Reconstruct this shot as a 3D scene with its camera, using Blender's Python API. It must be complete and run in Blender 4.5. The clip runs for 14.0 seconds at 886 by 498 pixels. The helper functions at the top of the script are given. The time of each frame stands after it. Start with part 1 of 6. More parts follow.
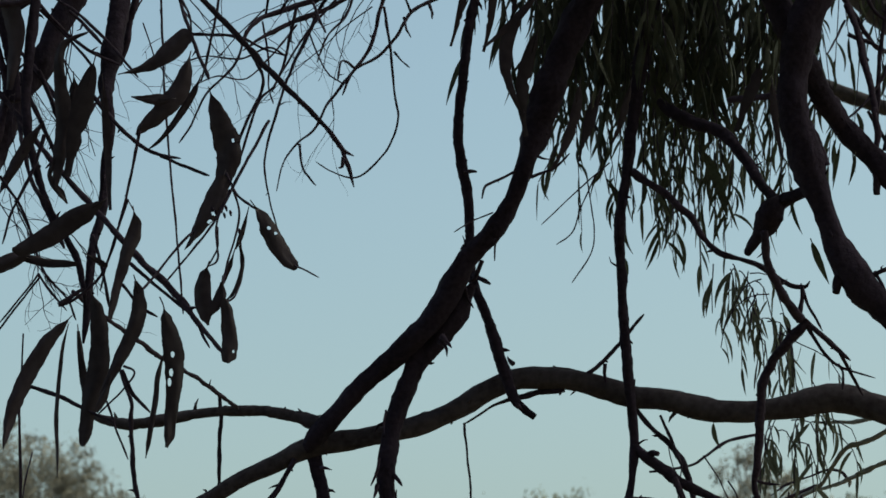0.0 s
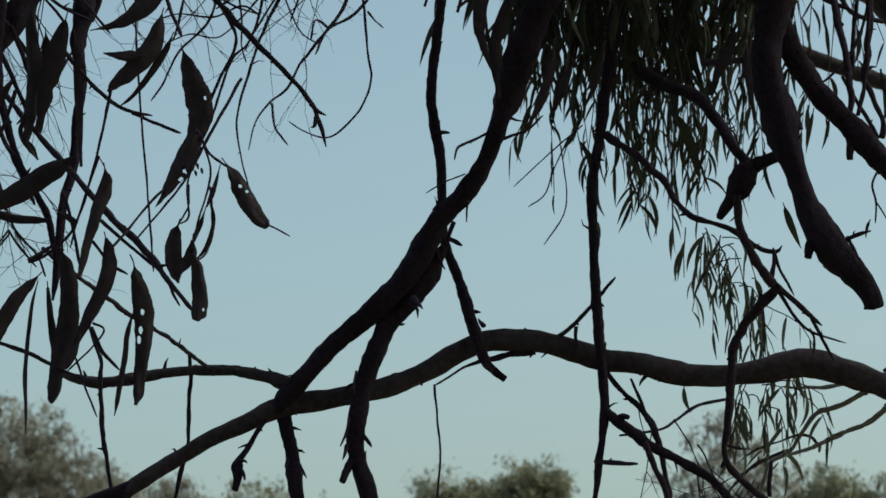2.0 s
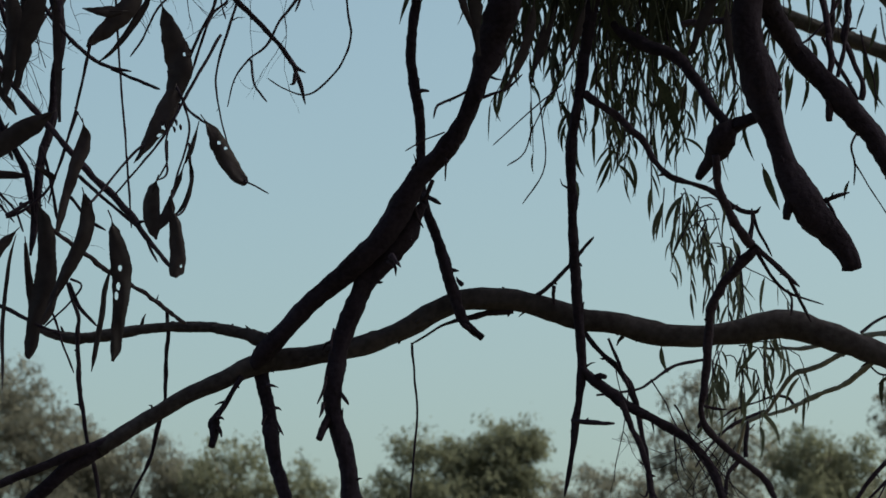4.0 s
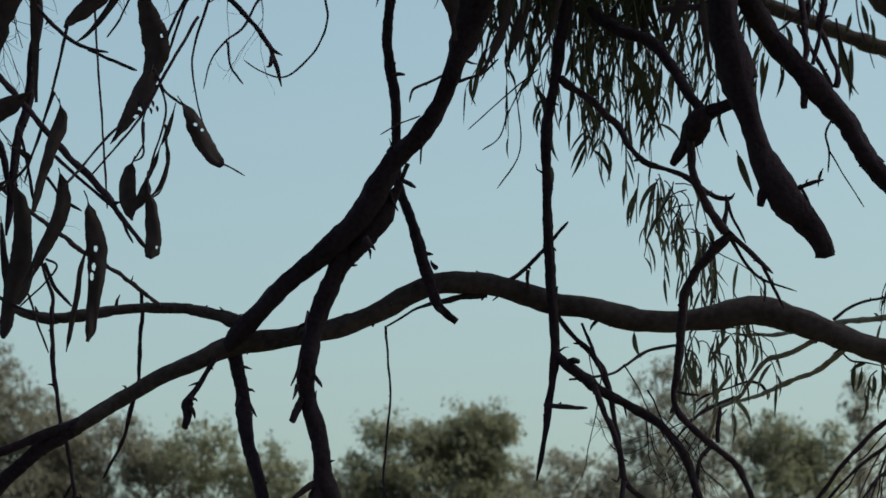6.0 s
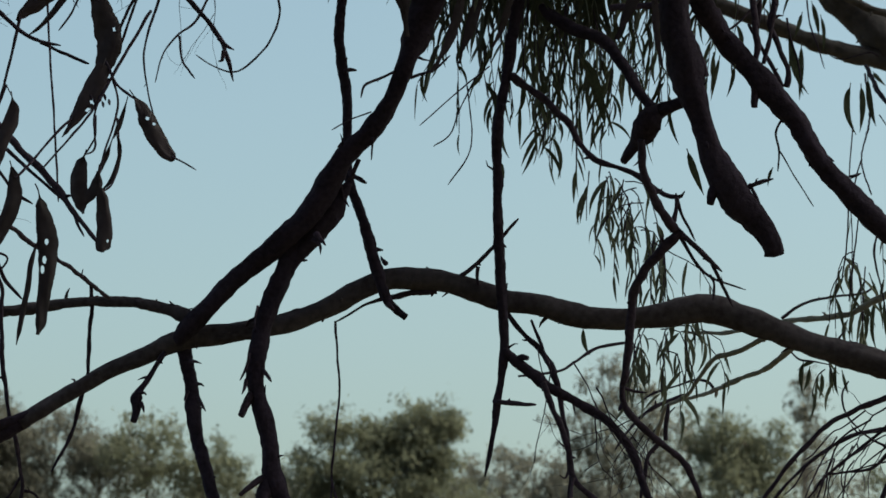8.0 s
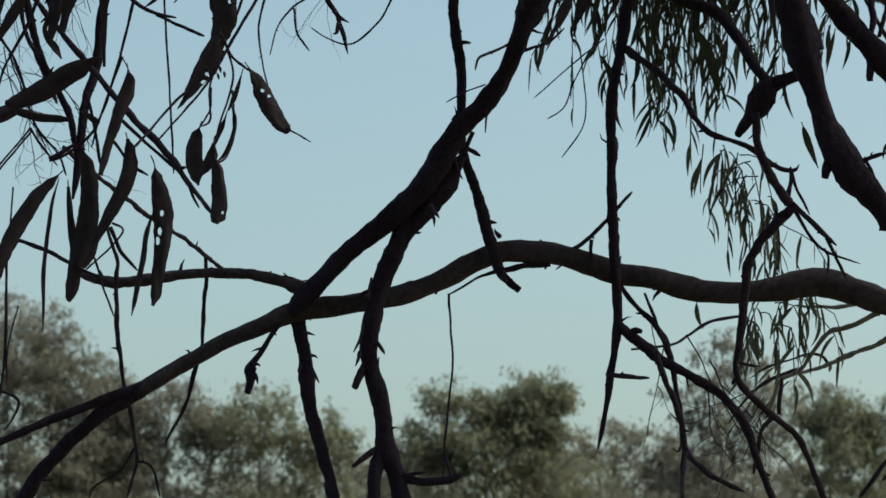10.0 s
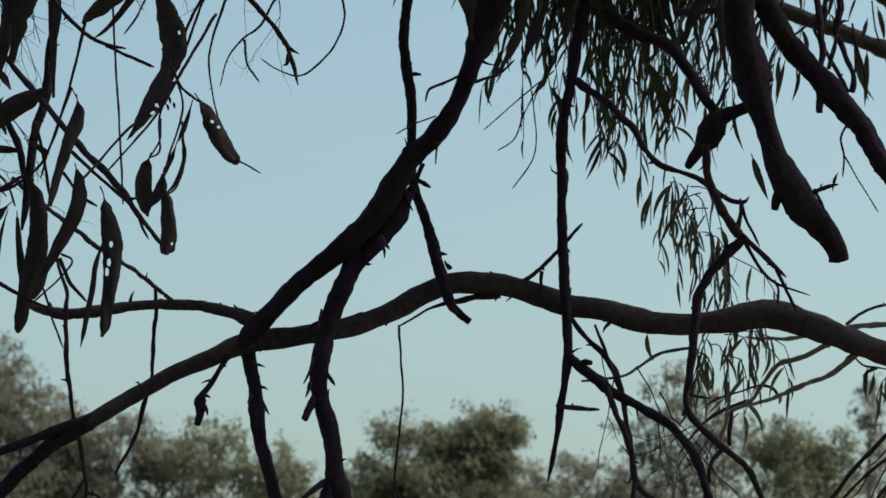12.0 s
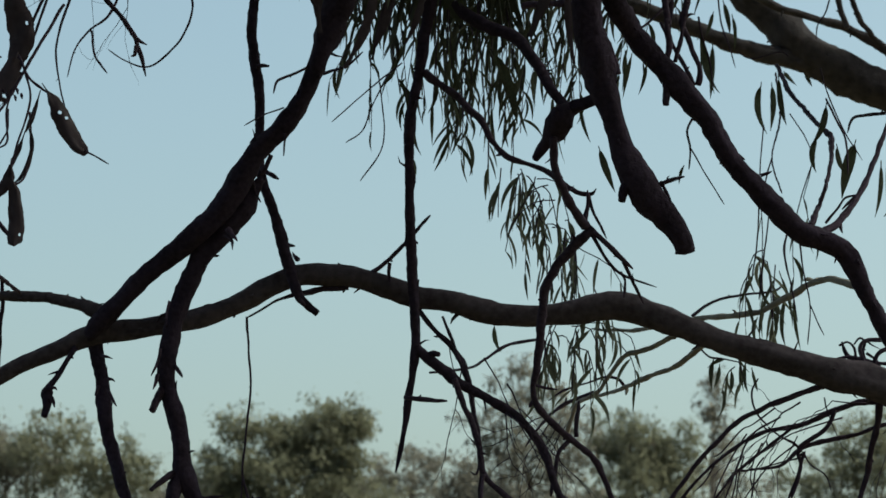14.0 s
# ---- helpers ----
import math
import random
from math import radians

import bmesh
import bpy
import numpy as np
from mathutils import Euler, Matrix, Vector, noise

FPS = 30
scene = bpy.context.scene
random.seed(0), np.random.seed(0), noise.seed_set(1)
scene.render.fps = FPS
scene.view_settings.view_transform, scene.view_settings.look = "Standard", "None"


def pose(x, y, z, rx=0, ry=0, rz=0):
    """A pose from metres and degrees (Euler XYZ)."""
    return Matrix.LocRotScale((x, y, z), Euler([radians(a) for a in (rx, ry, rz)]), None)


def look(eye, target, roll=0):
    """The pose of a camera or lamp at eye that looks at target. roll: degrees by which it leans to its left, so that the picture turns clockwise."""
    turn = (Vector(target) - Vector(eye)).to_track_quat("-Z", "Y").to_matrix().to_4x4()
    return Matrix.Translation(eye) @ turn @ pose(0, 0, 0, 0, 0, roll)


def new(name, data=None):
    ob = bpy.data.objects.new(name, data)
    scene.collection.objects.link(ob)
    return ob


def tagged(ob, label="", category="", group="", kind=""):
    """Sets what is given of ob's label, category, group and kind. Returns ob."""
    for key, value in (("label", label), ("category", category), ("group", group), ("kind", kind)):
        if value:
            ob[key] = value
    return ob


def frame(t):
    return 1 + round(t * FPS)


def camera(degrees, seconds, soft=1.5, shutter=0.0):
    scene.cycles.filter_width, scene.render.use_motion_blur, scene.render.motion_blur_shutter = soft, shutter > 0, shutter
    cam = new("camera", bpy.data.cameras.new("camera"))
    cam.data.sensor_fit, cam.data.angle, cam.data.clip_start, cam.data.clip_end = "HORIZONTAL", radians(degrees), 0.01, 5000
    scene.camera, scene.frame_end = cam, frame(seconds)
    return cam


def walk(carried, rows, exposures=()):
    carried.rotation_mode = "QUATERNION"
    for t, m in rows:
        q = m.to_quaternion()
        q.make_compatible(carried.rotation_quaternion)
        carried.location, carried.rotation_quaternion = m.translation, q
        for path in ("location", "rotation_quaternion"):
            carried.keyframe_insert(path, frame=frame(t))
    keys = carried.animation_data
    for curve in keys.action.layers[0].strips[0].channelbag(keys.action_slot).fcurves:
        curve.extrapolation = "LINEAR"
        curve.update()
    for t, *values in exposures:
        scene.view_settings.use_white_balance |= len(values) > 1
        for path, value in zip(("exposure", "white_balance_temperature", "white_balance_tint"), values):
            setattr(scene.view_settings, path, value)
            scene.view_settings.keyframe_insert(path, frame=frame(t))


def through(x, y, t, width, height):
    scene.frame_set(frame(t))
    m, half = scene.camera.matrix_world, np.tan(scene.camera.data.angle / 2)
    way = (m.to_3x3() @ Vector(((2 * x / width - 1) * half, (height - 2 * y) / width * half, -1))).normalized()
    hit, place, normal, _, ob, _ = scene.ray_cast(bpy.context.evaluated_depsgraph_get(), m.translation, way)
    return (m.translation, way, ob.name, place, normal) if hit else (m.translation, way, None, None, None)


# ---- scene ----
LENS = 15
cam = camera(LENS, 14.0, soft=1.55)
cam.data.dof.use_dof, cam.data.dof.focus_distance, cam.data.dof.aperture_fstop = True, 6.6, 15
walk(cam, [
    (0, pose(0.000, -0.000, 1.600, 101.407, 1.192, 1.793)),
    (0.5, pose(0.005, 0.001, 1.591, 101.854, 1.002, 1.968)),
    (1, pose(0.004, 0.002, 1.594, 101.909, 0.862, 1.491)),
    (1.5, pose(0.001, 0.013, 1.594, 101.323, 0.840, 1.290)),
    (2, pose(0.001, 0.019, 1.594, 100.809, 0.731, 1.225)),
    (2.5, pose(0.001, 0.018, 1.595, 100.663, 0.686, 1.239)),
    (3, pose(-0.002, 0.014, 1.590, 100.364, 0.505, 1.173)),
    (3.5, pose(0.002, 0.023, 1.595, 100.201, 0.458, 0.951)),
    (6, pose(-0.005, 0.009, 1.593, 99.810, -0.052, 0.221)),
    (6.5, pose(-0.005, 0.002, 1.593, 99.791, -0.132, 0.066)),
    (7, pose(-0.004, 0.012, 1.594, 99.805, -0.176, -0.245)),
    (7.5, pose(-0.006, 0.008, 1.593, 99.868, -0.233, -0.796)),
    (8, pose(-0.011, -0.001, 1.591, 99.748, -0.351, -0.738)),
    (8.5, pose(-0.015, -0.007, 1.591, 99.537, -0.475, -0.385)),
    (9, pose(-0.017, -0.004, 1.588, 99.378, -0.725, 0.125)),
    (9.2, pose(-0.014, -0.006, 1.591, 99.274, -0.756, 0.394)),
    (11.3, pose(-0.014, -0.003, 1.586, 99.296, -0.955, 1.395)),
    (11.5, pose(-0.014, -0.006, 1.586, 99.440, -0.896, 1.213)),
    (12, pose(-0.010, -0.001, 1.587, 99.842, -0.747, 0.305)),
    (12.5, pose(-0.010, -0.009, 1.586, 99.851, -0.662, -0.257)),
    (13, pose(-0.009, 0.008, 1.584, 99.746, -0.544, -1.248)),
    (13.5, pose(-0.010, -0.000, 1.582, 99.668, -0.319, -2.465)),
    (14, pose(-0.016, -0.009, 1.582, 99.753, -0.347, -2.299)),
], exposures=[(0, 0.32, 7250, -8), (1, 0.24, 7250, -8), (3.5, 0.23, 7250, -8), (6, 0.31, 7250, -8), (9, 0.38, 7250, -8), (14, 0.39, 7250, -8)])

# ---- light: hazy bright sky, soft high sun to one side, kept off the near boughs by the added unseen crown ----
SUN_UP, SUN_TURN = 54, 92
world = bpy.data.worlds.new("sky")
scene.world = world
world.use_nodes = True
wn = world.node_tree.nodes
sky = wn.new("ShaderNodeTexSky")
sky.sky_type = "NISHITA"
sky.sun_disc = False
sky.sun_elevation, sky.sun_rotation = radians(SUN_UP), radians(SUN_TURN)
sky.altitude, sky.air_density, sky.dust_density, sky.ozone_density = 0, 1.0, 4.1, 1.8
wn["Background"].inputs["Strength"].default_value = 0.15
world.node_tree.links.new(sky.outputs["Color"], wn["Background"].inputs["Color"])
sun = new("sun", bpy.data.lights.new("sun", "SUN"))
sun.data.energy, sun.data.angle, sun.data.color = 3.0, radians(16), (1.0, 0.95, 0.88)
sun.matrix_world = look((20 * math.sin(radians(SUN_TURN)), 20 * math.cos(radians(SUN_TURN)), 20 * math.tan(radians(SUN_UP))), (0, 0, 0))


# ---- materials ----
def material(name, rough=0.9):
    m = bpy.data.materials.new(name)
    m.use_nodes = True
    n, l = m.node_tree.nodes, m.node_tree.links
    b = n["Principled BSDF"]
    b.inputs["Roughness"].default_value = rough
    b.inputs["Specular IOR Level"].default_value = 0.25
    return m, n, l, b


def mottled(name, dark, light, fine, coarse, rough=0.9, bump=0.4, stretch=(1, 1, 1), per=0.0, deep=0.004):
    """Two colours mixed by noise at two scales, with relief; per: how far single pieces differ."""
    m, n, l, b = material(name, rough)
    co = n.new("ShaderNodeTexCoord")
    mp = n.new("ShaderNodeMapping")
    mp.inputs["Scale"].default_value = stretch
    l.new(co.outputs["Object"], mp.inputs["Vector"])
    a, c = n.new("ShaderNodeTexNoise"), n.new("ShaderNodeTexNoise")
    for tex, s in ((a, fine), (c, coarse)):
        tex.inputs["Scale"].default_value, tex.inputs["Detail"].default_value = s, 6
        l.new(mp.outputs["Vector"], tex.inputs["Vector"])
    add = n.new("ShaderNodeMath")
    add.operation = "MULTIPLY_ADD"
    add.inputs[1].default_value, add.inputs[2].default_value = 0.5, 0.0
    l.new(a.outputs["Fac"], add.inputs[0])
    add2 = n.new("ShaderNodeMath")
    add2.operation = "MULTIPLY_ADD"
    add2.inputs[1].default_value = 0.5
    l.new(c.outputs["Fac"], add2.inputs[0])
    l.new(add.outputs[0], add2.inputs[2])
    ramp = n.new("ShaderNodeValToRGB")
    ramp.color_ramp.elements[0].position, ramp.color_ramp.elements[1].position = 0.36, 0.64
    ramp.color_ramp.elements[0].color, ramp.color_ramp.elements[1].color = (*dark, 1), (*light, 1)
    l.new(add2.outputs[0], ramp.inputs["Fac"])
    out = ramp.outputs["Color"]
    if per:
        hs = n.new("ShaderNodeHueSaturation")
        rnd = n.new("ShaderNodeNewGeometry" if per < 0 else "ShaderNodeObjectInfo")
        mr = n.new("ShaderNodeMapRange")
        mr.inputs["To Min"].default_value, mr.inputs["To Max"].default_value = 1 - abs(per), 1 + abs(per)
        l.new(rnd.outputs["Random Per Island" if per < 0 else "Random"], mr.inputs["Value"])
        l.new(mr.outputs["Result"], hs.inputs["Value"])
        l.new(out, hs.inputs["Color"])
        out = hs.outputs["Color"]
    l.new(out, b.inputs["Base Color"])
    bp = n.new("ShaderNodeBump")
    bp.inputs["Strength"].default_value, bp.inputs["Distance"].default_value = bump, deep
    l.new(add2.outputs[0], bp.inputs["Height"])
    l.new(bp.outputs["Normal"], b.inputs["Normal"])
    return m


def leafy(name, dark, light, scale, through=0.25, per=-0.35, rough=0.55):
    """Leaf: mottled surface with some light coming through the blade."""
    m = mottled(name, dark, light, scale * 6, scale, rough, 0.15, per=per)
    n, l = m.node_tree.nodes, m.node_tree.links
    b, out = n["Principled BSDF"], n["Material Output"]
    tr, mix = n.new("ShaderNodeBsdfTranslucent"), n.new("ShaderNodeMixShader")
    mix.inputs["Fac"].default_value = through
    l.new(b.inputs["Base Color"].links[0].from_socket, tr.inputs["Color"])
    l.new(b.outputs[0], mix.inputs[1])
    l.new(tr.outputs[0], mix.inputs[2])
    l.new(mix.outputs[0], out.inputs["Surface"])
    return m


# Dark bark, set near black so the boughs' backlit shade is in it
BARK = mottled("dark_backlit_bark", (0.021, 0.0150, 0.029), (0.045, 0.033, 0.060), 90, 14, 0.95, 0.8, deep=0.008)
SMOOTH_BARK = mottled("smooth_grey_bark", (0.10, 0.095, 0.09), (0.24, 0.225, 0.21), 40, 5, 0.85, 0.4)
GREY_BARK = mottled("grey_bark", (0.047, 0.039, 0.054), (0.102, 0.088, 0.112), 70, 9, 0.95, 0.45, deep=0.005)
# Pale bark, its colour raised further for the light on the back branches
PALE_LIT_BARK = mottled("pale_lit_bark", (0.22, 0.21, 0.20), (0.42, 0.40, 0.38), 60, 8, 0.85, 0.4)
LIMB_BARK = mottled("weathered_limb_bark", (0.050, 0.044, 0.054), (0.115, 0.103, 0.118), 40, 5, 0.85, 0.8, deep=0.01)
# Twig bark, its colour lowered to hold the backlit shade as well
TWIG_BARK = mottled("backlit_twig_bark", (0.030, 0.0205, 0.038), (0.070, 0.051, 0.086), 120, 20, 0.9, 0.4, per=0.25)
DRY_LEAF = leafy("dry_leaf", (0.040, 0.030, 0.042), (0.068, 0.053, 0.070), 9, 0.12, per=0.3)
GREEN_LEAF = leafy("green_leaf", (0.048, 0.055, 0.036), (0.10, 0.112, 0.074), 30, 0.32, per=0.3)
GREEN_LEAVES = leafy("green_leaves", (0.048, 0.055, 0.036), (0.10, 0.112, 0.074), 12, 0.32)
CANOPY_LEAVES = leafy("canopy_leaves", (0.042, 0.048, 0.038), (0.078, 0.086, 0.068), 6, 0.2)
# Green leaves again, with sunlight on the sprays put into a paler colour
SUNLIT_LEAVES = leafy("sunlit_leaves", (0.095, 0.105, 0.075), (0.165, 0.175, 0.13), 12, 0.45)
FAR_LEAVES = leafy("olive_leaves", (0.153, 0.160, 0.112), (0.212, 0.217, 0.160), 0.8, 0.66, per=-0.12, rough=0.85)
FAR_LEAVES_GREY = leafy("grey_green_leaves", (0.158, 0.155, 0.133), (0.222, 0.214, 0.186), 0.8, 0.66, per=-0.12, rough=0.85)
FAR_BARK = mottled("pale_gum_bark", (0.10, 0.085, 0.07), (0.20, 0.17, 0.15), 12, 1.5, 0.9, 0.3)
DRY_GRASS = mottled("dry_grass_ground", (0.05, 0.045, 0.022), (0.13, 0.11, 0.06), 9, 0.25, 0.95, 0.6)


# ---- builders ----
def mesh_object(name, verts, faces, mat, parent=None, label="", smooth=True):
    me = bpy.data.meshes.new(name)
    me.from_pydata(verts, [], faces)
    if smooth:
        me.polygons.foreach_set("use_smooth", [True] * len(me.polygons))
    me.materials.append(mat)
    me.update()
    ob = new(name, me)
    if parent:
        ob.parent = parent
        ob.matrix_parent_inverse = parent.matrix_world.inverted()
    return tagged(ob, label)


def spline(pts, step):
    """Points along a smooth curve through pts (x, y, z, r), about step apart."""
    p = np.array(pts, float)
    p = np.vstack([2 * p[0] - p[1], p, 2 * p[-1] - p[-2]])
    out = []
    for i in range(1, len(p) - 2):
        a, b, c, d = p[i - 1], p[i], p[i + 1], p[i + 2]
        n = max(2, int(np.linalg.norm(c[:3] - b[:3]) / step))
        for k in range(n):
            t = k / n
            q = 0.5 * (2 * b + (c - a) * t + (2 * a - 5 * b + 4 * c - d) * t * t + (3 * b - a - 3 * c + d) * t ** 3)
            q[3] = b[3] + (c[3] - b[3]) * t * t * (3 - 2 * t)
            out.append(q)
    out.append(p[-2])
    return np.array(out)


def tube(path, sides, rough, rng, wobble=0.0):
    """Vertices and faces of a tapered tube with uneven bark; its ends are closed."""
    path = np.array(path)
    n = len(path)
    tang = np.gradient(path[:, :3], axis=0)
    tang /= np.linalg.norm(tang, axis=1)[:, None] + 1e-9
    ref = np.array([0.0, 1.0, 0.0]) if abs(tang[:, 1]).max() < 0.9 else np.array([1.0, 0.0, 0.0])
    ang = np.arange(sides) * 2 * math.pi / sides
    phase = rng.uniform(0, 100)
    verts = []
    ridge = rng.normal(0, 1, sides)
    drift = np.zeros(2)
    for i in range(n):
        u = np.cross(tang[i], ref)
        u /= np.linalg.norm(u)
        v = np.cross(u, tang[i])
        r = path[i, 3]
        drift = 0.8 * drift + rng.normal(0, 1, 2) * wobble * r
        ridge = 0.7 * ridge + 0.7 * rng.normal(0, 1, sides)
        lump = 1 + 0.9 * rough * noise.noise(Vector((phase, i * 0.19, 0)))
        for k in range(sides):
            rr = r * lump * (1 + rough * 0.42 * ridge[k])
            verts.append(path[i, :3] + (u * math.cos(ang[k]) + v * math.sin(ang[k])) * rr + u * drift[0] + v * drift[1])
    faces = [(i * sides + k, i * sides + (k + 1) % sides, (i + 1) * sides + (k + 1) % sides, (i + 1) * sides + k)
             for i in range(n - 1) for k in range(sides)]
    faces.append(tuple(reversed(range(sides))))
    faces.append(tuple((n - 1) * sides + k for k in range(sides)))
    return verts, faces


def gather(lists):
    """Joins several (verts, faces) into one."""
    vs, fs, n = [], [], 0
    for v, f in lists:
        vs.extend(v)
        fs.extend(tuple(i + n for i in q) for q in f)
        n += len(v)
    return vs, fs


def spurs(path, rng, every):
    """Short broken side shoots and thorny stubs along a bough."""
    got = []
    run = rng.uniform(0, every)
    for i in range(2, len(path) - 2):
        run += np.linalg.norm(path[i, :3] - path[i - 1, :3])
        if run < every:
            continue
        run = rng.uniform(-1.6, 0.7) * every
        d = path[i + 1, :3] - path[i - 1, :3]
        d /= np.linalg.norm(d)
        side = np.cross(d, (0, 1, 0)) * rng.choice((-1, 1)) + np.array((0, rng.uniform(-0.6, 0.6), 0))
        r = path[i, 3]
        ln = 0.003 + 0.018 * rng.random() ** 2.5
        a = path[i, :3] + side * r * 0.7
        way = side + d * rng.uniform(-0.9, 0.9)
        w = min(r * 0.4, rng.uniform(0.0015, 0.0035))
        got.append(tube([(*a, w * 1.6), (*(a + way * (ln * 0.5 + r * 0.3)), w), (*(a + way * (ln + r * 0.3) + rng.normal(0, 0.25, 3) * ln), w * 0.3)], 5, 0.2, rng))
    return got


def splinters(path, rng, every):
    """Lifted strips and shards of old bark that follow a thick bough."""
    got = []
    run = 0
    for i in range(3, len(path) - 4):
        run += np.linalg.norm(path[i, :3] - path[i - 1, :3])
        if run < every:
            continue
        run = rng.uniform(-1.2, 0.6) * every
        d = path[i + 1, :3] - path[i - 1, :3]
        d /= np.linalg.norm(d)
        a = rng.uniform(0, 2 * math.pi)
        side = np.cross(d, (0, 1, 0))
        side /= np.linalg.norm(side)
        out = side * math.cos(a) + np.cross(side, d) * math.sin(a)
        r, ln = path[i, 3], rng.uniform(0.006, 0.018)
        way = d * rng.choice((-1, 1))
        p = path[i, :3] + out * r * 0.85
        w = rng.uniform(0.0018, 0.0042)
        lift = rng.uniform(0.08, 0.32)
        got.append(tube([(*p, w), (*(p + way * ln * 0.5 + out * r * 0.12), w * 0.9), (*(p + way * ln + out * (r * 0.12 + ln * lift)), w * 0.35)], 5, 0.3, rng))
    return got


tree = tagged(new("eucalyptus_tree"), "old gum tree with dark ragged drooping branches and hanging leaves", "tree")
tree.location = (2.75, 8.5, 0)
bpy.context.view_layer.update()
count = [0]


def bough(kind, pts, mat=None, label=""):
    """One bough of the tree through points (x, y, z, radius in mm)."""
    count[0] += 1
    rng = np.random.default_rng(count[0])
    thick = max(p[3] for p in pts) / 1000
    path = spline([(x, y, z, r / 1000) for x, y, z, r in pts], max(0.005, min(0.02, thick * 0.4)))
    big = thick > 0.012
    sides = 16 if thick > 0.02 else 10 if big else 6
    for i in range(len(path)):
        bend = 0.12 if big else 0.45
        path[i, 0] += bend * path[i, 3] * noise.noise(Vector((count[0] * 3.7, i * 0.13, 0)))
        path[i, 2] += bend * path[i, 3] * noise.noise(Vector((count[0] * 3.7, i * 0.13, 40)))
        if not big:
            path[i, 3] *= 1 + 0.22 * noise.noise(Vector((count[0] * 1.3, i * 0.17, 80)))
    if pts[-1][3] < 5:
        path[-3:, 3] *= (0.9, 0.7, 0.45)
    got = [tube(path, sides, 0.20 if thick > 0.02 else 0.15 if big else 0.12, rng, 0.025 if big else 0.035)]
    if thick > 0.0035 and len(path) > 8:
        got += spurs(path, rng, 0.13 if big else 0.17)
    if thick > 0.016:
        got += splinters(path, rng, 0.05)
    v, f = gather(got)
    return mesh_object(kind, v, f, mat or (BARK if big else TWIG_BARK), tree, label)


def blade_shape(p0, p1, p2, width, rng, tilt=0.5, segs=9, bites=0):
    """A long gum leaf along the curve p0 p1 p2: stalk, sickle blade folded at its midrib, uneven edge."""
    p0, p1, p2 = (np.array(p, float) for p in (p0, p1, p2))
    c = 2 * p1 - (p0 + p2) / 2
    vs, fs = [], []
    turn = rng.uniform(-tilt, tilt)
    gone = [(rng.uniform(0.2, 0.9), rng.choice((-1, 1)), rng.uniform(0.02, 0.045), rng.uniform(0.12, 0.38)) for _ in range(bites)]
    for i in range(segs + 1):
        t = i / segs
        q = (1 - t) ** 2 * p0 + 2 * t * (1 - t) * c + t * t * p2
        d = (1 - t) * (c - p0) + t * (p2 - c)
        d /= np.linalg.norm(d) + 1e-9
        s = np.cross(d, (0, 1, 0))
        s /= np.linalg.norm(s) + 1e-9
        o = np.cross(s, d)
        s2 = s * math.cos(turn) + o * math.sin(turn)
        o2 = np.cross(s2, d)
        w = width / 2 * (math.sin(math.pi * min(1, t * 1.02) ** 0.72) ** 0.8 if t < 0.98 else 0.03)
        if bites and t > 0.7:
            w = max(w, width / 2 * 0.42 * (1.35 - 0.5 * t))
        w = max(w, width * 0.03)
        l, r = w * (1 + 0.10 * noise.noise(Vector((turn * 90, t * 7, 0)))), w * (1 + 0.10 * noise.noise(Vector((turn * 90, t * 7, 9))))
        for at, hand, half, deep in gone:
            if abs(t - at) < half:
                if hand < 0:
                    l *= 1 - deep
                else:
                    r *= 1 - deep
        vs += [q - s2 * l + o2 * 0.22 * w, q - o2 * 0.05 * w, q + s2 * r + o2 * 0.22 * w]
    for i in range(segs):
        a = 3 * i
        fs += [(a, a + 1, a + 4, a + 3), (a + 1, a + 2, a + 5, a + 4)]
    return vs, fs


def blade(tint, width, p0, p1, p2):
    """One large leaf of the tree; its width in mm."""
    count[0] += 1
    rng = np.random.default_rng(count[0])
    v, f = blade_shape(p0, p1, p2, width * (0.88 if tint == "dry" else 1.0) / 1000, rng, 0.35, 30 if tint != "green" else 12, 2 if tint == "dry" else 0)
    top = np.array(p0) + (np.array(p0) - np.array(p1)) * 0.18
    stalk = tube([(*top, 0.0012), (*p0, 0.0014), (*(0.6 * np.array(p0) + 0.4 * np.array(p1)), 0.0009)], 5, 0.1, rng)
    v, f = gather([(v, f), stalk])
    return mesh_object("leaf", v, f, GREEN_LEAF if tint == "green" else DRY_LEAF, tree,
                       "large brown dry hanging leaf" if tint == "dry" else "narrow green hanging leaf")


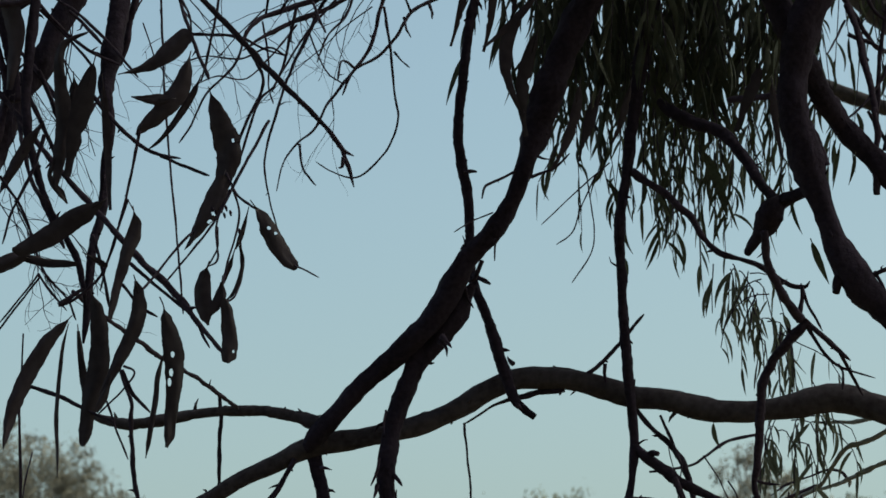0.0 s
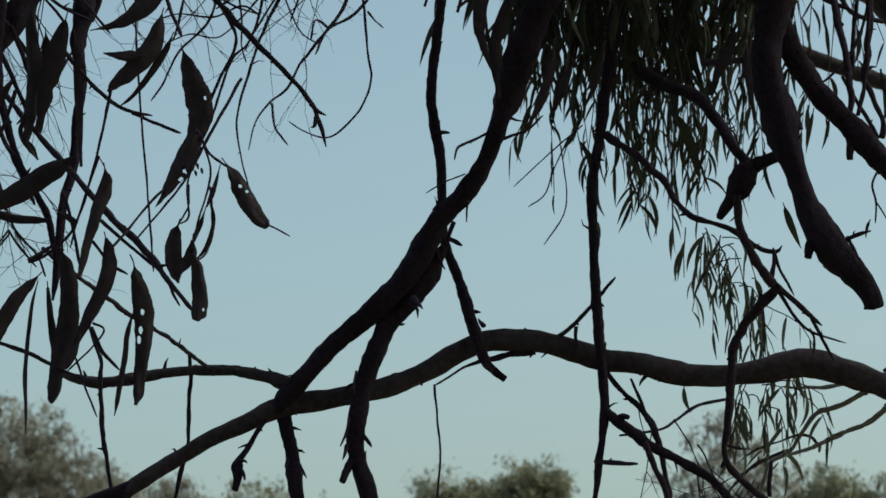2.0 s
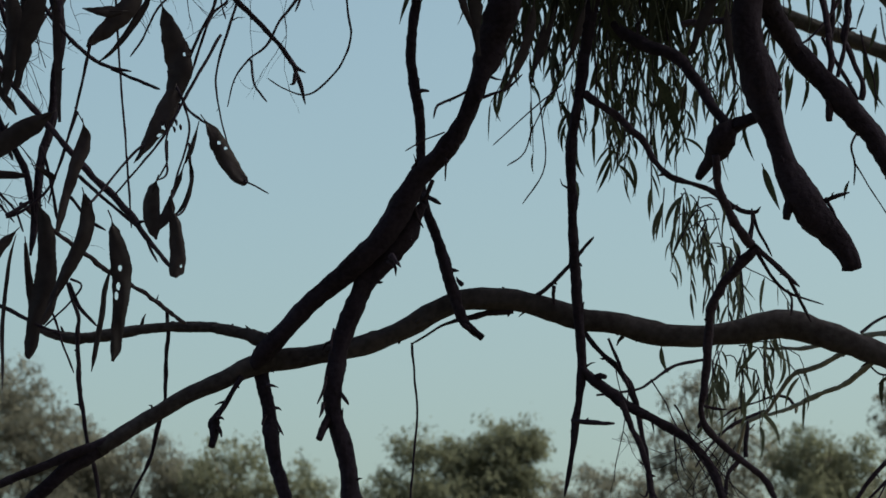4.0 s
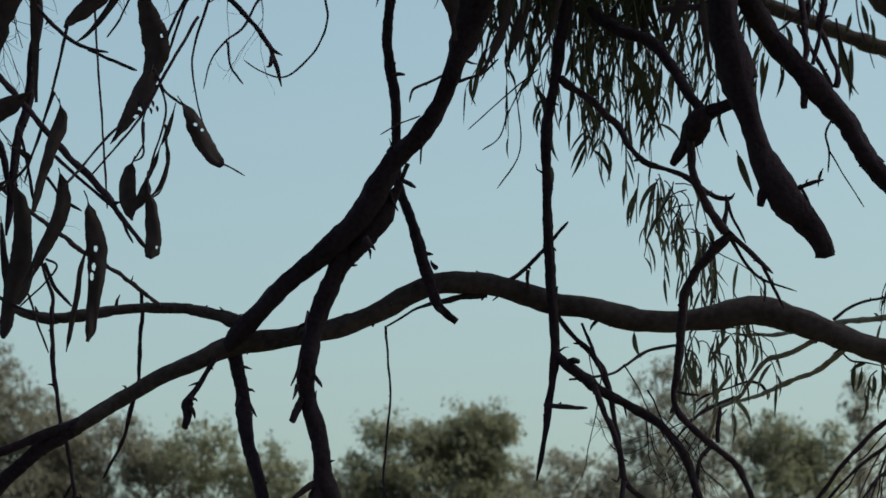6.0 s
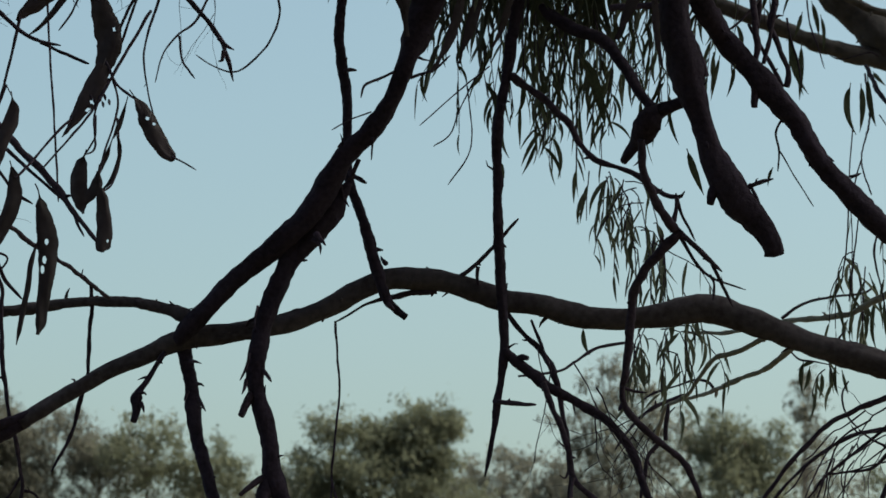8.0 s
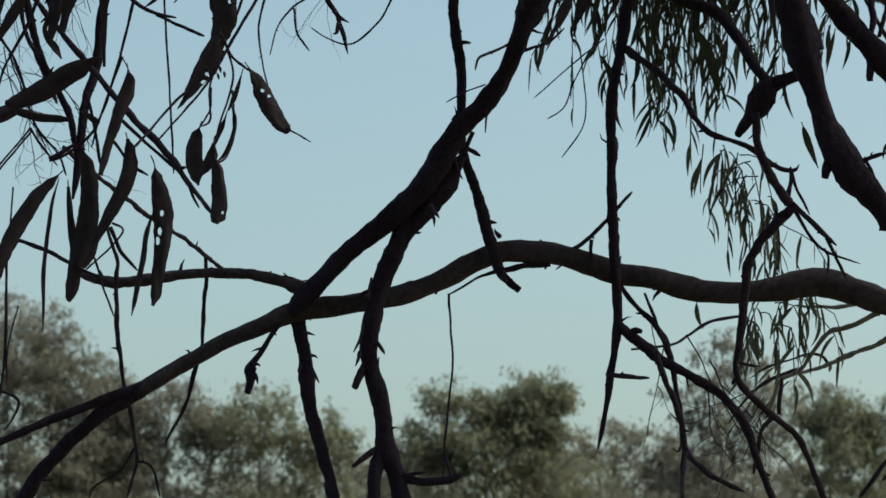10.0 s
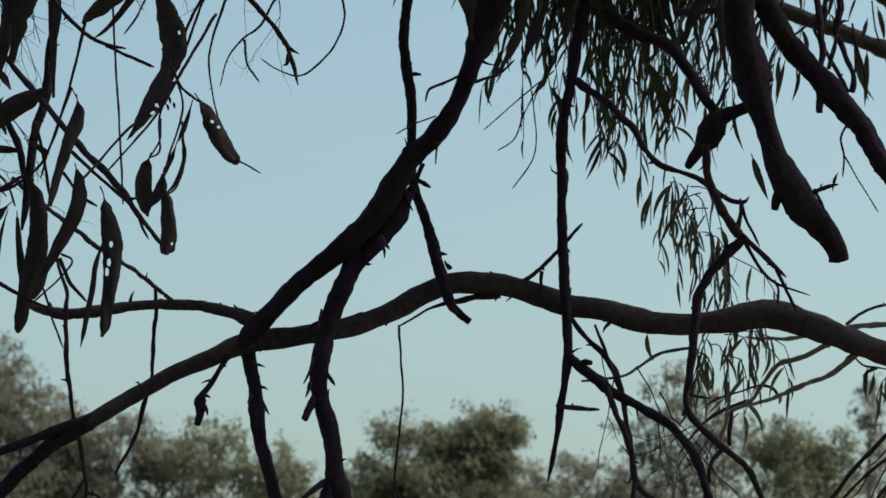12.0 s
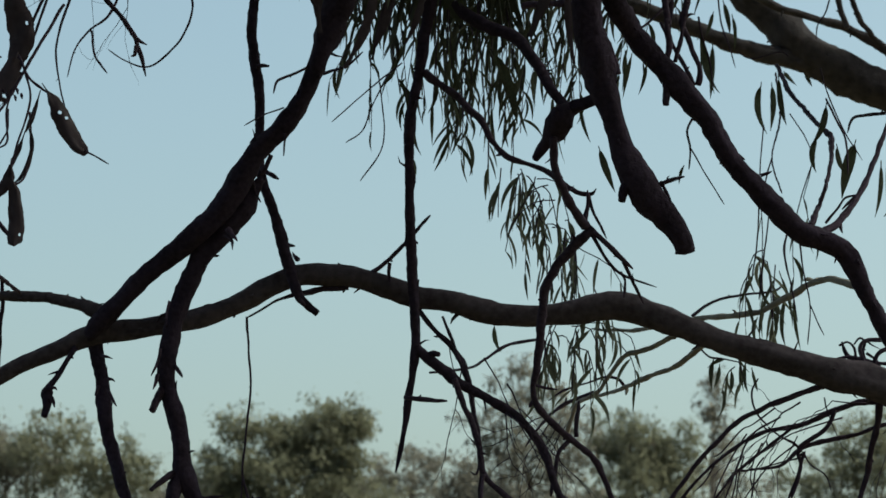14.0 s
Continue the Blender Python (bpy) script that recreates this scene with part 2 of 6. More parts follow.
def gum_leaf(tint, pts, holes=()):
    """One large dry leaf along pts (x, y, z, width in mm), cupped, with ragged edges and eaten holes (along, across, half length, half width)."""
    count[0] += 1
    rng = np.random.default_rng(count[0])
    path = spline([(x, y, z, w / 2000) for x, y, z, w in pts], 0.0013 if holes else 0.0035)
    n, cols = len(path), 25 if holes else 7
    tang = np.gradient(path[:, :3], axis=0)
    tang /= np.linalg.norm(tang, axis=1)[:, None] + 1e-9
    turn, seed, torn = rng.uniform(-0.3, 0.3), rng.uniform(0, 90), tint == "torn"
    vs, fs = [], []
    for i in range(n):
        side = np.cross(tang[i], (0, 1, 0))
        side /= np.linalg.norm(side) + 1e-9
        back = np.cross(side, tang[i])
        tip = 0.10 + (0.55 if torn else 0.05) * max(0, i / n - 0.8)
        for k in range(cols):
            u = 2 * k / (cols - 1) - 1
            rag = 1 + tip * noise.noise(Vector((seed, path[i, 2] * 65, 5 if u < 0 else 9))) + 0.05 * noise.noise(Vector((seed, path[i, 2] * 260, 2 if u < 0 else 7)))
            w = path[i, 3] * u * rag
            vs.append(path[i, :3] + side * w + back * (turn * w + 0.35 * path[i, 3] * u * u + 0.004 * noise.noise(Vector((seed, path[i, 2] * 23, u)))))
    for i in range(n - 1):
        for k in range(cols - 1):
            t, u = (i + 0.5) / n, 2 * (k + 0.5) / (cols - 1) - 1
            if not any(((t - a) / c) ** 2 + ((u - b) / d) ** 2 < 1 + 0.3 * noise.noise(Vector((seed, i * 0.4, k * 0.4))) for a, b, c, d in holes):
                a = i * cols + k
                fs.append((a, a + 1, a + cols + 1, a + cols))
    rise = path[0, :3] - tang[0] * 0.012
    stalk = tube([(*rise, 0.0011), (*path[0, :3], 0.0013), (*path[min(n - 1, 6), :3], 0.0009)], 5, 0.1, rng)
    v, f = gather([(vs, fs), stalk])
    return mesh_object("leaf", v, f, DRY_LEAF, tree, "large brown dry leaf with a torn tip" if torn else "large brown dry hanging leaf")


# ---- ground ----
bm = bmesh.new()
bmesh.ops.create_grid(bm, x_segments=60, y_segments=60, size=2000)
for v in bm.verts:
    far = v.co.length
    v.co.z = 0.6 * noise.noise(v.co * 0.004) * min(1, far / 200)
me = bpy.data.meshes.new("ground")
bm.to_mesh(me)
me.materials.append(DRY_GRASS)
tagged(new("ground", me), "dry grassy open ground under the trees", "ground", kind="structure")

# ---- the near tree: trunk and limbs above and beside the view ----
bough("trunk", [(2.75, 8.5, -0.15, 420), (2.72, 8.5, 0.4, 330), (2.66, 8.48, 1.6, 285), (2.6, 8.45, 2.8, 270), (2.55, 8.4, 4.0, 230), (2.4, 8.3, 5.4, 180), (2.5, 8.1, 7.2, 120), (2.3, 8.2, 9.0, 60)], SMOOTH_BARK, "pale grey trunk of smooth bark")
bough("limb", [(1.50, 7.42, 2.48, 56), (1.85, 7.62, 2.33, 72), (2.3, 8.1, 2.2, 95), (2.62, 8.45, 2.0, 120)])
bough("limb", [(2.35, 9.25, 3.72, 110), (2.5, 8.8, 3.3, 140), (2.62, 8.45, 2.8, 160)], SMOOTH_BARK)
bough("limb", [(2.5, 8.35, 4.3, 130), (1.7, 7.7, 4.75, 105), (0.8, 7.1, 4.75, 90), (-0.2, 6.7, 4.65, 75), (-1.2, 6.4, 4.45, 55), (-2.2, 6.0, 4.3, 30)])
bough("limb", [(2.5, 8.35, 4.8, 120), (1.9, 7.0, 5.1, 100), (1.2, 5.0, 5.4, 80), (0.2, 3.0, 5.6, 55), (-0.6, 0.8, 5.6, 40), (-0.9, -2.0, 4.6, 15)])
bough("limb", [(2.45, 8.3, 5.0, 120), (1.6, 9.0, 5.6, 90), (0.2, 9.5, 6.0, 70), (-1.6, 9.3, 6.1, 40)])


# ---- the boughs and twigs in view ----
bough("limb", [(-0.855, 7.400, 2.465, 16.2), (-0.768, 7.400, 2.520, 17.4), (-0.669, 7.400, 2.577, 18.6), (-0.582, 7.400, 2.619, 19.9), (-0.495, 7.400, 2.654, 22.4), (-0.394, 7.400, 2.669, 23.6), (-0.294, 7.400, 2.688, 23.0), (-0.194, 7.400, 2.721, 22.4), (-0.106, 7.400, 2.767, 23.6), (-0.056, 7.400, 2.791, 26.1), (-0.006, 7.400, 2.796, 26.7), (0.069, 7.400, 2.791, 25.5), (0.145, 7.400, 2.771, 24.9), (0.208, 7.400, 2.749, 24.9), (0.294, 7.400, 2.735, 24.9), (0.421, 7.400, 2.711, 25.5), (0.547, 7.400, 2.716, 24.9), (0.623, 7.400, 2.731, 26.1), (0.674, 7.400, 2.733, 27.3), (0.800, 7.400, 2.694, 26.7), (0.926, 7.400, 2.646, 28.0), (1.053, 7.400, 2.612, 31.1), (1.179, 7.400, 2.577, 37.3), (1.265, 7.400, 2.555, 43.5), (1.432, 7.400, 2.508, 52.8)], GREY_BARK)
bough("branch", [(-0.824, 7.400, 2.488, 13.4), (-0.891, 7.388, 2.463, 11.2), (-0.964, 7.376, 2.431, 10.0), (-1.049, 7.364, 2.395, 9.5), (-1.157, 7.352, 2.341, 8.3), (-1.253, 7.340, 2.295, 7.8)])
bough("branch", [(-0.840, 7.400, 2.475, 16.8), (-0.930, 7.408, 2.420, 16.8), (-1.004, 7.416, 2.351, 16.8), (-1.059, 7.424, 2.291, 16.8), (-1.102, 7.432, 2.228, 16.8), (-1.151, 7.440, 2.153, 18.0)])
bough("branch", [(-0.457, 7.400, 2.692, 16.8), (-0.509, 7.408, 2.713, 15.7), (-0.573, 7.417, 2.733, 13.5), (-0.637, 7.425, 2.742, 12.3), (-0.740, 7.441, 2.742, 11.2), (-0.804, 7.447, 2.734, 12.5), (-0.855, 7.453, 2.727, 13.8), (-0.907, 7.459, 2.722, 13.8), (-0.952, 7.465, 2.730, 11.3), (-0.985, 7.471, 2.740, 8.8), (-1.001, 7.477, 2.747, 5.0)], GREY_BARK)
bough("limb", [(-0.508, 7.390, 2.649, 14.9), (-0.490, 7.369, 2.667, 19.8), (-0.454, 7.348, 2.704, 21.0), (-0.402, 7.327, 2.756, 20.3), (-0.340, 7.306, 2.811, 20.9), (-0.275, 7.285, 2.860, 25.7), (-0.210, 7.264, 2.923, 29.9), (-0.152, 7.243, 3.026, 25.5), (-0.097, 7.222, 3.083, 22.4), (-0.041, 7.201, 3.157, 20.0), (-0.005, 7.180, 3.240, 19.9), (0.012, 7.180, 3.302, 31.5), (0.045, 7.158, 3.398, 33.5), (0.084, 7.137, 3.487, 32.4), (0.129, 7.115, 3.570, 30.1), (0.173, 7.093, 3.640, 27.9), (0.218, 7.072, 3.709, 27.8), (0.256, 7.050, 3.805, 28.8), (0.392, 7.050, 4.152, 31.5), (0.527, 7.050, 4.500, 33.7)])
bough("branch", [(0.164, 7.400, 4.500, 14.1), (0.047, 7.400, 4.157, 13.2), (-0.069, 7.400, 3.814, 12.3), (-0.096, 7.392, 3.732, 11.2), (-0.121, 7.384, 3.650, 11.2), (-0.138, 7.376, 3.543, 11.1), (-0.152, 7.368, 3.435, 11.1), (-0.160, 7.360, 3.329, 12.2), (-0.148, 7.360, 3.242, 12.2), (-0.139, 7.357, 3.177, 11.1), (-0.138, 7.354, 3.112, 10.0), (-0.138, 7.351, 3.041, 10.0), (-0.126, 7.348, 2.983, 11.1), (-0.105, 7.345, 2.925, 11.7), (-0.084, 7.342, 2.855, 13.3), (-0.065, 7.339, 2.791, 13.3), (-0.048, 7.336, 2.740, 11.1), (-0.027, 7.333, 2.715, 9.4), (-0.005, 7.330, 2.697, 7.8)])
bough("twig", [(-0.148, 7.340, 3.253, 5.0), (-0.135, 7.340, 3.257, 5.0), (-0.119, 7.340, 3.255, 4.9)])
bough("twig", [(-0.045, 7.330, 2.729, 5.0), (-0.032, 7.320, 2.713, 4.9)])
bough("twig", [(-0.134, 7.330, 3.020, 5.5), (-0.119, 7.315, 3.008, 5.0), (-0.096, 7.300, 2.991, 4.9)])
bough("twig", [(-0.110, 7.200, 3.024, 4.9), (-0.125, 7.220, 2.994, 4.2), (-0.137, 7.240, 2.987, 3.6)])
bough("twig", [(-0.150, 7.260, 2.978, 3.7), (-0.145, 7.260, 2.953, 3.0), (-0.132, 7.260, 2.931, 2.4)])
bough("twig", [(-0.080, 7.180, 3.070, 3.0), (-0.082, 7.190, 3.047, 2.4), (-0.083, 7.200, 3.023, 2.4)])
bough("twig", [(-0.204, 7.220, 2.863, 7.6), (-0.189, 7.210, 2.846, 4.9), (-0.181, 7.200, 2.834, 3.0)])
bough("twig", [(-0.210, 7.220, 2.851, 4.9), (-0.194, 7.210, 2.837, 3.6), (-0.191, 7.200, 2.814, 1.8)])
bough("branch", [(0.472, 7.340, 4.500, 23.0), (0.394, 7.340, 4.144, 21.5), (0.315, 7.340, 3.788, 20.0), (0.286, 7.332, 3.653, 18.8), (0.264, 7.324, 3.546, 16.6), (0.245, 7.316, 3.440, 15.5), (0.226, 7.308, 3.322, 13.3), (0.210, 7.300, 3.217, 11.0), (0.194, 7.300, 3.105, 11.6), (0.195, 7.306, 2.979, 11.0), (0.198, 7.312, 2.878, 11.1), (0.203, 7.318, 2.778, 12.2), (0.209, 7.324, 2.691, 11.1), (0.212, 7.330, 2.630, 10.0), (0.205, 7.330, 2.561, 8.9), (0.196, 7.330, 2.492, 7.8), (0.184, 7.330, 2.417, 5.5), (0.170, 7.330, 2.346, 4.3)])
bough("twig", [(0.188, 7.330, 2.513, 5.5), (0.207, 7.313, 2.509, 5.0), (0.244, 7.297, 2.503, 4.9), (0.280, 7.280, 2.498, 4.3)])
bough("branch", [(0.210, 7.330, 2.627, 10.0), (0.232, 7.324, 2.606, 11.1), (0.281, 7.319, 2.566, 13.3), (0.312, 7.313, 2.541, 11.1), (0.380, 7.308, 2.504, 9.9), (0.441, 7.302, 2.464, 9.9), (0.490, 7.297, 2.399, 9.9), (0.509, 7.291, 2.343, 8.8), (0.532, 7.286, 2.281, 7.7), (0.556, 7.280, 2.220, 7.7)])
bough("twig", [(0.235, 7.330, 2.605, 7.2), (0.250, 7.315, 2.609, 7.2), (0.263, 7.300, 2.605, 5.5)])
bough("branch", [(0.219, 7.400, 2.722, 6.7), (0.246, 7.395, 2.684, 5.6), (0.296, 7.390, 2.633, 6.7), (0.321, 7.385, 2.591, 8.4), (0.337, 7.380, 2.525, 5.6), (0.349, 7.375, 2.449, 5.6), (0.359, 7.370, 2.374, 5.0), (0.357, 7.365, 2.311, 4.3), (0.359, 7.360, 2.236, 3.7)])
bough("twig", [(0.273, 7.380, 2.701, 3.1), (0.293, 7.370, 2.649, 3.7), (0.315, 7.360, 2.591, 3.7)])
bough("branch", [(0.296, 7.300, 2.552, 6.6), (0.324, 7.297, 2.477, 6.6), (0.349, 7.293, 2.415, 6.6), (0.362, 7.290, 2.341, 6.6), (0.404, 7.287, 2.298, 6.6), (0.453, 7.283, 2.270, 5.5), (0.487, 7.280, 2.253, 4.9)])
bough("twig", [(0.362, 7.280, 2.340, 3.7), (0.354, 7.270, 2.290, 3.7), (0.349, 7.260, 2.237, 3.0)])
bough("twig", [(0.358, 7.360, 2.385, 3.1), (0.348, 7.350, 2.347, 2.5), (0.333, 7.340, 2.352, 1.8)])
bough("branch", [(0.593, 7.200, 2.874, 10.9), (0.557, 7.213, 2.838, 11.4), (0.522, 7.227, 2.800, 10.9), (0.498, 7.240, 2.763, 9.8), (0.487, 7.253, 2.709, 9.9), (0.482, 7.267, 2.637, 9.9), (0.474, 7.280, 2.564, 8.3), (0.471, 7.293, 2.510, 7.2), (0.503, 7.307, 2.465, 7.7), (0.553, 7.320, 2.423, 7.7), (0.604, 7.333, 2.383, 7.8), (0.635, 7.347, 2.326, 6.7), (0.670, 7.360, 2.241, 6.7)])
bough("twig", [(0.478, 7.350, 2.546, 4.3), (0.500, 7.350, 2.540, 3.7), (0.528, 7.350, 2.537, 1.9)])
bough("twig", [(0.475, 7.350, 2.513, 6.1), (0.466, 7.350, 2.500, 5.0), (0.464, 7.350, 2.495, 3.1)])
bough("twig", [(0.556, 7.350, 2.427, 5.6), (0.530, 7.340, 2.398, 5.0), (0.520, 7.330, 2.347, 4.3), (0.510, 7.320, 2.297, 4.3)])
bough("twig", [(0.569, 7.360, 2.432, 5.0), (0.571, 7.360, 2.476, 4.9), (0.575, 7.360, 2.513, 4.9)])
bough("twig", [(0.603, 7.050, 3.137, 13.9), (0.562, 7.075, 3.120, 12.8), (0.540, 7.100, 3.117, 16.1), (0.515, 7.100, 3.098, 24.7), (0.505, 7.133, 3.074, 23.7), (0.486, 7.167, 3.049, 13.0), (0.466, 7.200, 3.025, 7.6)])
bough("twig", [(0.499, 7.100, 3.054, 8.6), (0.505, 7.125, 2.998, 9.2), (0.529, 7.150, 2.940, 9.7), (0.555, 7.175, 2.901, 10.3), (0.578, 7.200, 2.875, 10.9)])
bough("branch", [(0.288, 7.300, 3.391, 14.3), (0.361, 7.270, 3.338, 15.4), (0.422, 7.240, 3.306, 14.2), (0.469, 7.210, 3.241, 12.5), (0.503, 7.180, 3.172, 11.4), (0.535, 7.150, 3.127, 11.9)])
bough("branch", [(0.224, 7.300, 3.236, 9.9), (0.286, 7.287, 3.189, 8.8), (0.347, 7.275, 3.129, 8.2), (0.396, 7.263, 3.050, 6.6), (0.457, 7.250, 3.022, 5.5), (0.505, 7.237, 2.997, 6.0), (0.553, 7.225, 2.961, 5.5), (0.589, 7.213, 2.950, 4.8), (0.600, 7.200, 2.960, 3.0)])
bough("twig", [(0.575, 7.200, 2.887, 6.5), (0.583, 7.200, 2.925, 4.9), (0.581, 7.200, 2.956, 3.6)])
bough("twig", [(0.581, 7.200, 2.877, 7.1), (0.623, 7.200, 2.838, 6.0), (0.653, 7.200, 2.807, 5.4), (0.681, 7.200, 2.782, 3.0)])
bough("twig", [(0.659, 7.200, 2.800, 4.2), (0.685, 7.225, 2.755, 3.6), (0.709, 7.250, 2.715, 3.0)])
bough("twig", [(0.587, 7.200, 2.865, 4.2), (0.621, 7.207, 2.808, 3.6), (0.660, 7.213, 2.772, 3.0), (0.734, 7.220, 2.747, 1.8)])
bough("twig", [(0.655, 7.220, 2.779, 3.6), (0.666, 7.230, 2.762, 3.0), (0.664, 7.240, 2.726, 3.0)])
bough("twig", [(0.583, 7.200, 2.950, 3.6), (0.595, 7.200, 2.906, 3.6), (0.611, 7.200, 2.875, 3.0), (0.623, 7.200, 2.850, 1.8)])
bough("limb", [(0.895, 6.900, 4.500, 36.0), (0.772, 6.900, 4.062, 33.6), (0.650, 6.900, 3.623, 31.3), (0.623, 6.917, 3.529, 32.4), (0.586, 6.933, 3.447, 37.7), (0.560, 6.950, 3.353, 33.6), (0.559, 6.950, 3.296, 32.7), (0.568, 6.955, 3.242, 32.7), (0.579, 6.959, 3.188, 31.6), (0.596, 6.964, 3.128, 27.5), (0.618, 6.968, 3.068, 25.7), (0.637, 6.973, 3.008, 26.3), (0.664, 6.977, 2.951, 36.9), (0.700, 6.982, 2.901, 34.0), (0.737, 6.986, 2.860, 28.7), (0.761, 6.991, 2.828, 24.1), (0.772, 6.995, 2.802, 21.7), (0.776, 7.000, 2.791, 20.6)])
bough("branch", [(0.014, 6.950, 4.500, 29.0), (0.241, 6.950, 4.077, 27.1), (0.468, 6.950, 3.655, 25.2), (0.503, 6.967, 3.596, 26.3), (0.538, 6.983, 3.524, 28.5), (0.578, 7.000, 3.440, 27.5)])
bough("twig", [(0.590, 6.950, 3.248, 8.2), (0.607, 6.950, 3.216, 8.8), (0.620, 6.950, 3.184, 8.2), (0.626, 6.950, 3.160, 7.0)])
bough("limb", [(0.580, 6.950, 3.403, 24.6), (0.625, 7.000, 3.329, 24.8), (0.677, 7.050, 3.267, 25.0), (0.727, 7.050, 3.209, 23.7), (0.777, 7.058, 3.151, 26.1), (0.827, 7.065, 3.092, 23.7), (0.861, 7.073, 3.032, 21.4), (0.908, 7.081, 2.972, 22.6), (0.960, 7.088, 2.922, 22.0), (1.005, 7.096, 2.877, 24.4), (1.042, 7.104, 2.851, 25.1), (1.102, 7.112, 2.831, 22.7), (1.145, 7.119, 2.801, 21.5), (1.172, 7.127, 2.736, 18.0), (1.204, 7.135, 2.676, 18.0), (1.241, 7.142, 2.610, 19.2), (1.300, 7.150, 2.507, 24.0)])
bough("twig", [(0.738, 7.050, 3.162, 8.5), (0.740, 7.050, 3.137, 8.0), (0.739, 7.050, 3.117, 6.4)])
bough("twig", [(0.811, 7.080, 3.169, 7.0), (0.815, 7.083, 3.208, 5.9), (0.796, 7.087, 3.258, 5.9), (0.780, 7.090, 3.309, 6.4), (0.789, 7.093, 3.361, 7.5), (0.799, 7.097, 3.463, 7.5), (0.803, 7.100, 3.579, 7.5)])
bough("twig", [(0.759, 7.050, 3.212, 4.8), (0.772, 7.058, 3.264, 4.7), (0.782, 7.065, 3.316, 4.7), (0.791, 7.072, 3.419, 4.8), (0.797, 7.080, 3.548, 4.8)])
bough("branch", [(1.239, 9.400, 3.958, 12.8), (1.326, 9.440, 3.929, 10.7), (1.430, 9.480, 3.909, 10.7), (1.536, 9.520, 3.891, 12.9), (1.658, 9.560, 3.838, 15.9), (1.847, 9.600, 3.745, 21.8)], LIMB_BARK)
bough("twig", [(1.518, 9.400, 3.980, 7.1), (1.566, 9.450, 3.892, 8.6), (1.631, 9.500, 3.837, 8.6)], LIMB_BARK)
bough("twig", [(1.485, 9.400, 3.962, 8.5), (1.500, 9.400, 3.904, 8.5), (1.516, 9.400, 3.862, 8.5)], LIMB_BARK)
bough("branch", [(1.197, 8.600, 3.566, 5.8), (1.200, 8.367, 3.439, 6.3), (1.222, 8.133, 3.320, 6.1), (1.227, 7.900, 3.225, 7.8), (1.189, 7.667, 3.116, 5.2), (1.132, 7.433, 2.991, 5.1), (1.071, 7.200, 2.884, 7.6)])
bough("branch", [(1.084, 7.150, 2.852, 8.6), (1.139, 7.200, 2.900, 8.2), (1.186, 7.250, 2.964, 6.6), (1.227, 7.300, 3.044, 6.1), (1.268, 7.350, 3.139, 5.6), (1.318, 7.400, 3.248, 5.0)])
bough("twig", [(1.220, 7.300, 3.031, 3.1), (1.215, 7.350, 3.002, 3.1), (1.172, 7.400, 2.959, 3.1)])
bough("twig", [(1.275, 7.400, 3.182, 3.7), (1.232, 7.433, 3.182, 3.7), (1.211, 7.467, 3.182, 3.1), (1.203, 7.500, 3.156, 2.5)])
bough("twig", [(0.809, 7.120, 3.115, 3.0), (0.791, 7.113, 3.076, 2.4), (0.797, 7.107, 3.035, 2.4), (0.793, 7.100, 2.986, 1.8)])
bough("twig", [(0.796, 7.100, 3.033, 1.8), (0.830, 7.100, 2.974, 1.4), (0.869, 7.100, 2.910, 1.4)])
bough("twig", [(0.889, 7.900, 2.787, 4.0), (0.937, 7.900, 2.822, 3.3), (1.005, 7.900, 2.840, 2.7), (1.086, 7.900, 2.851, 2.7), (1.113, 7.900, 2.872, 2.0)])
bough("twig", [(0.726, 7.900, 2.617, 4.0), (0.713, 7.900, 2.633, 4.0), (0.679, 7.900, 2.638, 3.3), (0.639, 7.900, 2.624, 2.7), (0.585, 7.900, 2.607, 2.7), (0.545, 7.900, 2.580, 2.0)])
bough("twig", [(0.655, 7.900, 2.601, 5.3), (0.585, 7.900, 2.573, 4.6), (0.531, 7.900, 2.526, 3.3), (0.491, 7.900, 2.471, 2.7)])
bough("twig", [(0.259, 7.800, 2.631, 2.6), (0.353, 7.825, 2.646, 3.3), (0.394, 7.850, 2.672, 3.3), (0.449, 7.875, 2.710, 4.0), (0.531, 7.900, 2.728, 3.3)])
bough("branch", [(1.442, 7.450, 2.559, 8.9), (1.317, 7.469, 2.528, 7.3), (1.231, 7.487, 2.533, 6.9), (1.169, 7.506, 2.518, 6.1), (1.095, 7.525, 2.485, 5.8), (1.007, 7.544, 2.469, 4.9), (0.932, 7.562, 2.425, 4.1), (0.869, 7.581, 2.369, 3.7), (0.820, 7.600, 2.312, 3.7)])
bough("branch", [(1.179, 7.400, 2.588, 10.1), (1.130, 7.414, 2.563, 7.8), (1.069, 7.429, 2.539, 6.7), (0.994, 7.443, 2.512, 5.6), (0.932, 7.457, 2.475, 5.6), (0.857, 7.471, 2.399, 5.0), (0.794, 7.486, 2.314, 5.0), (0.758, 7.500, 2.264, 4.4)])
bough("branch", [(1.387, 7.500, 2.507, 6.1), (1.284, 7.517, 2.486, 4.9), (1.212, 7.533, 2.464, 4.9), (1.124, 7.550, 2.445, 5.8), (1.087, 7.567, 2.428, 5.0), (1.051, 7.583, 2.397, 3.7), (0.988, 7.600, 2.391, 2.3)])
bough("branch", [(1.263, 7.450, 2.544, 10.5), (1.252, 7.467, 2.469, 8.1), (1.234, 7.483, 2.382, 6.5), (1.216, 7.500, 2.294, 5.7)])
bough("branch", [(1.168, 7.500, 2.517, 4.1), (1.142, 7.500, 2.472, 4.9), (1.084, 7.500, 2.427, 5.7), (1.087, 7.500, 2.382, 3.7), (1.064, 7.500, 2.315, 3.6)])
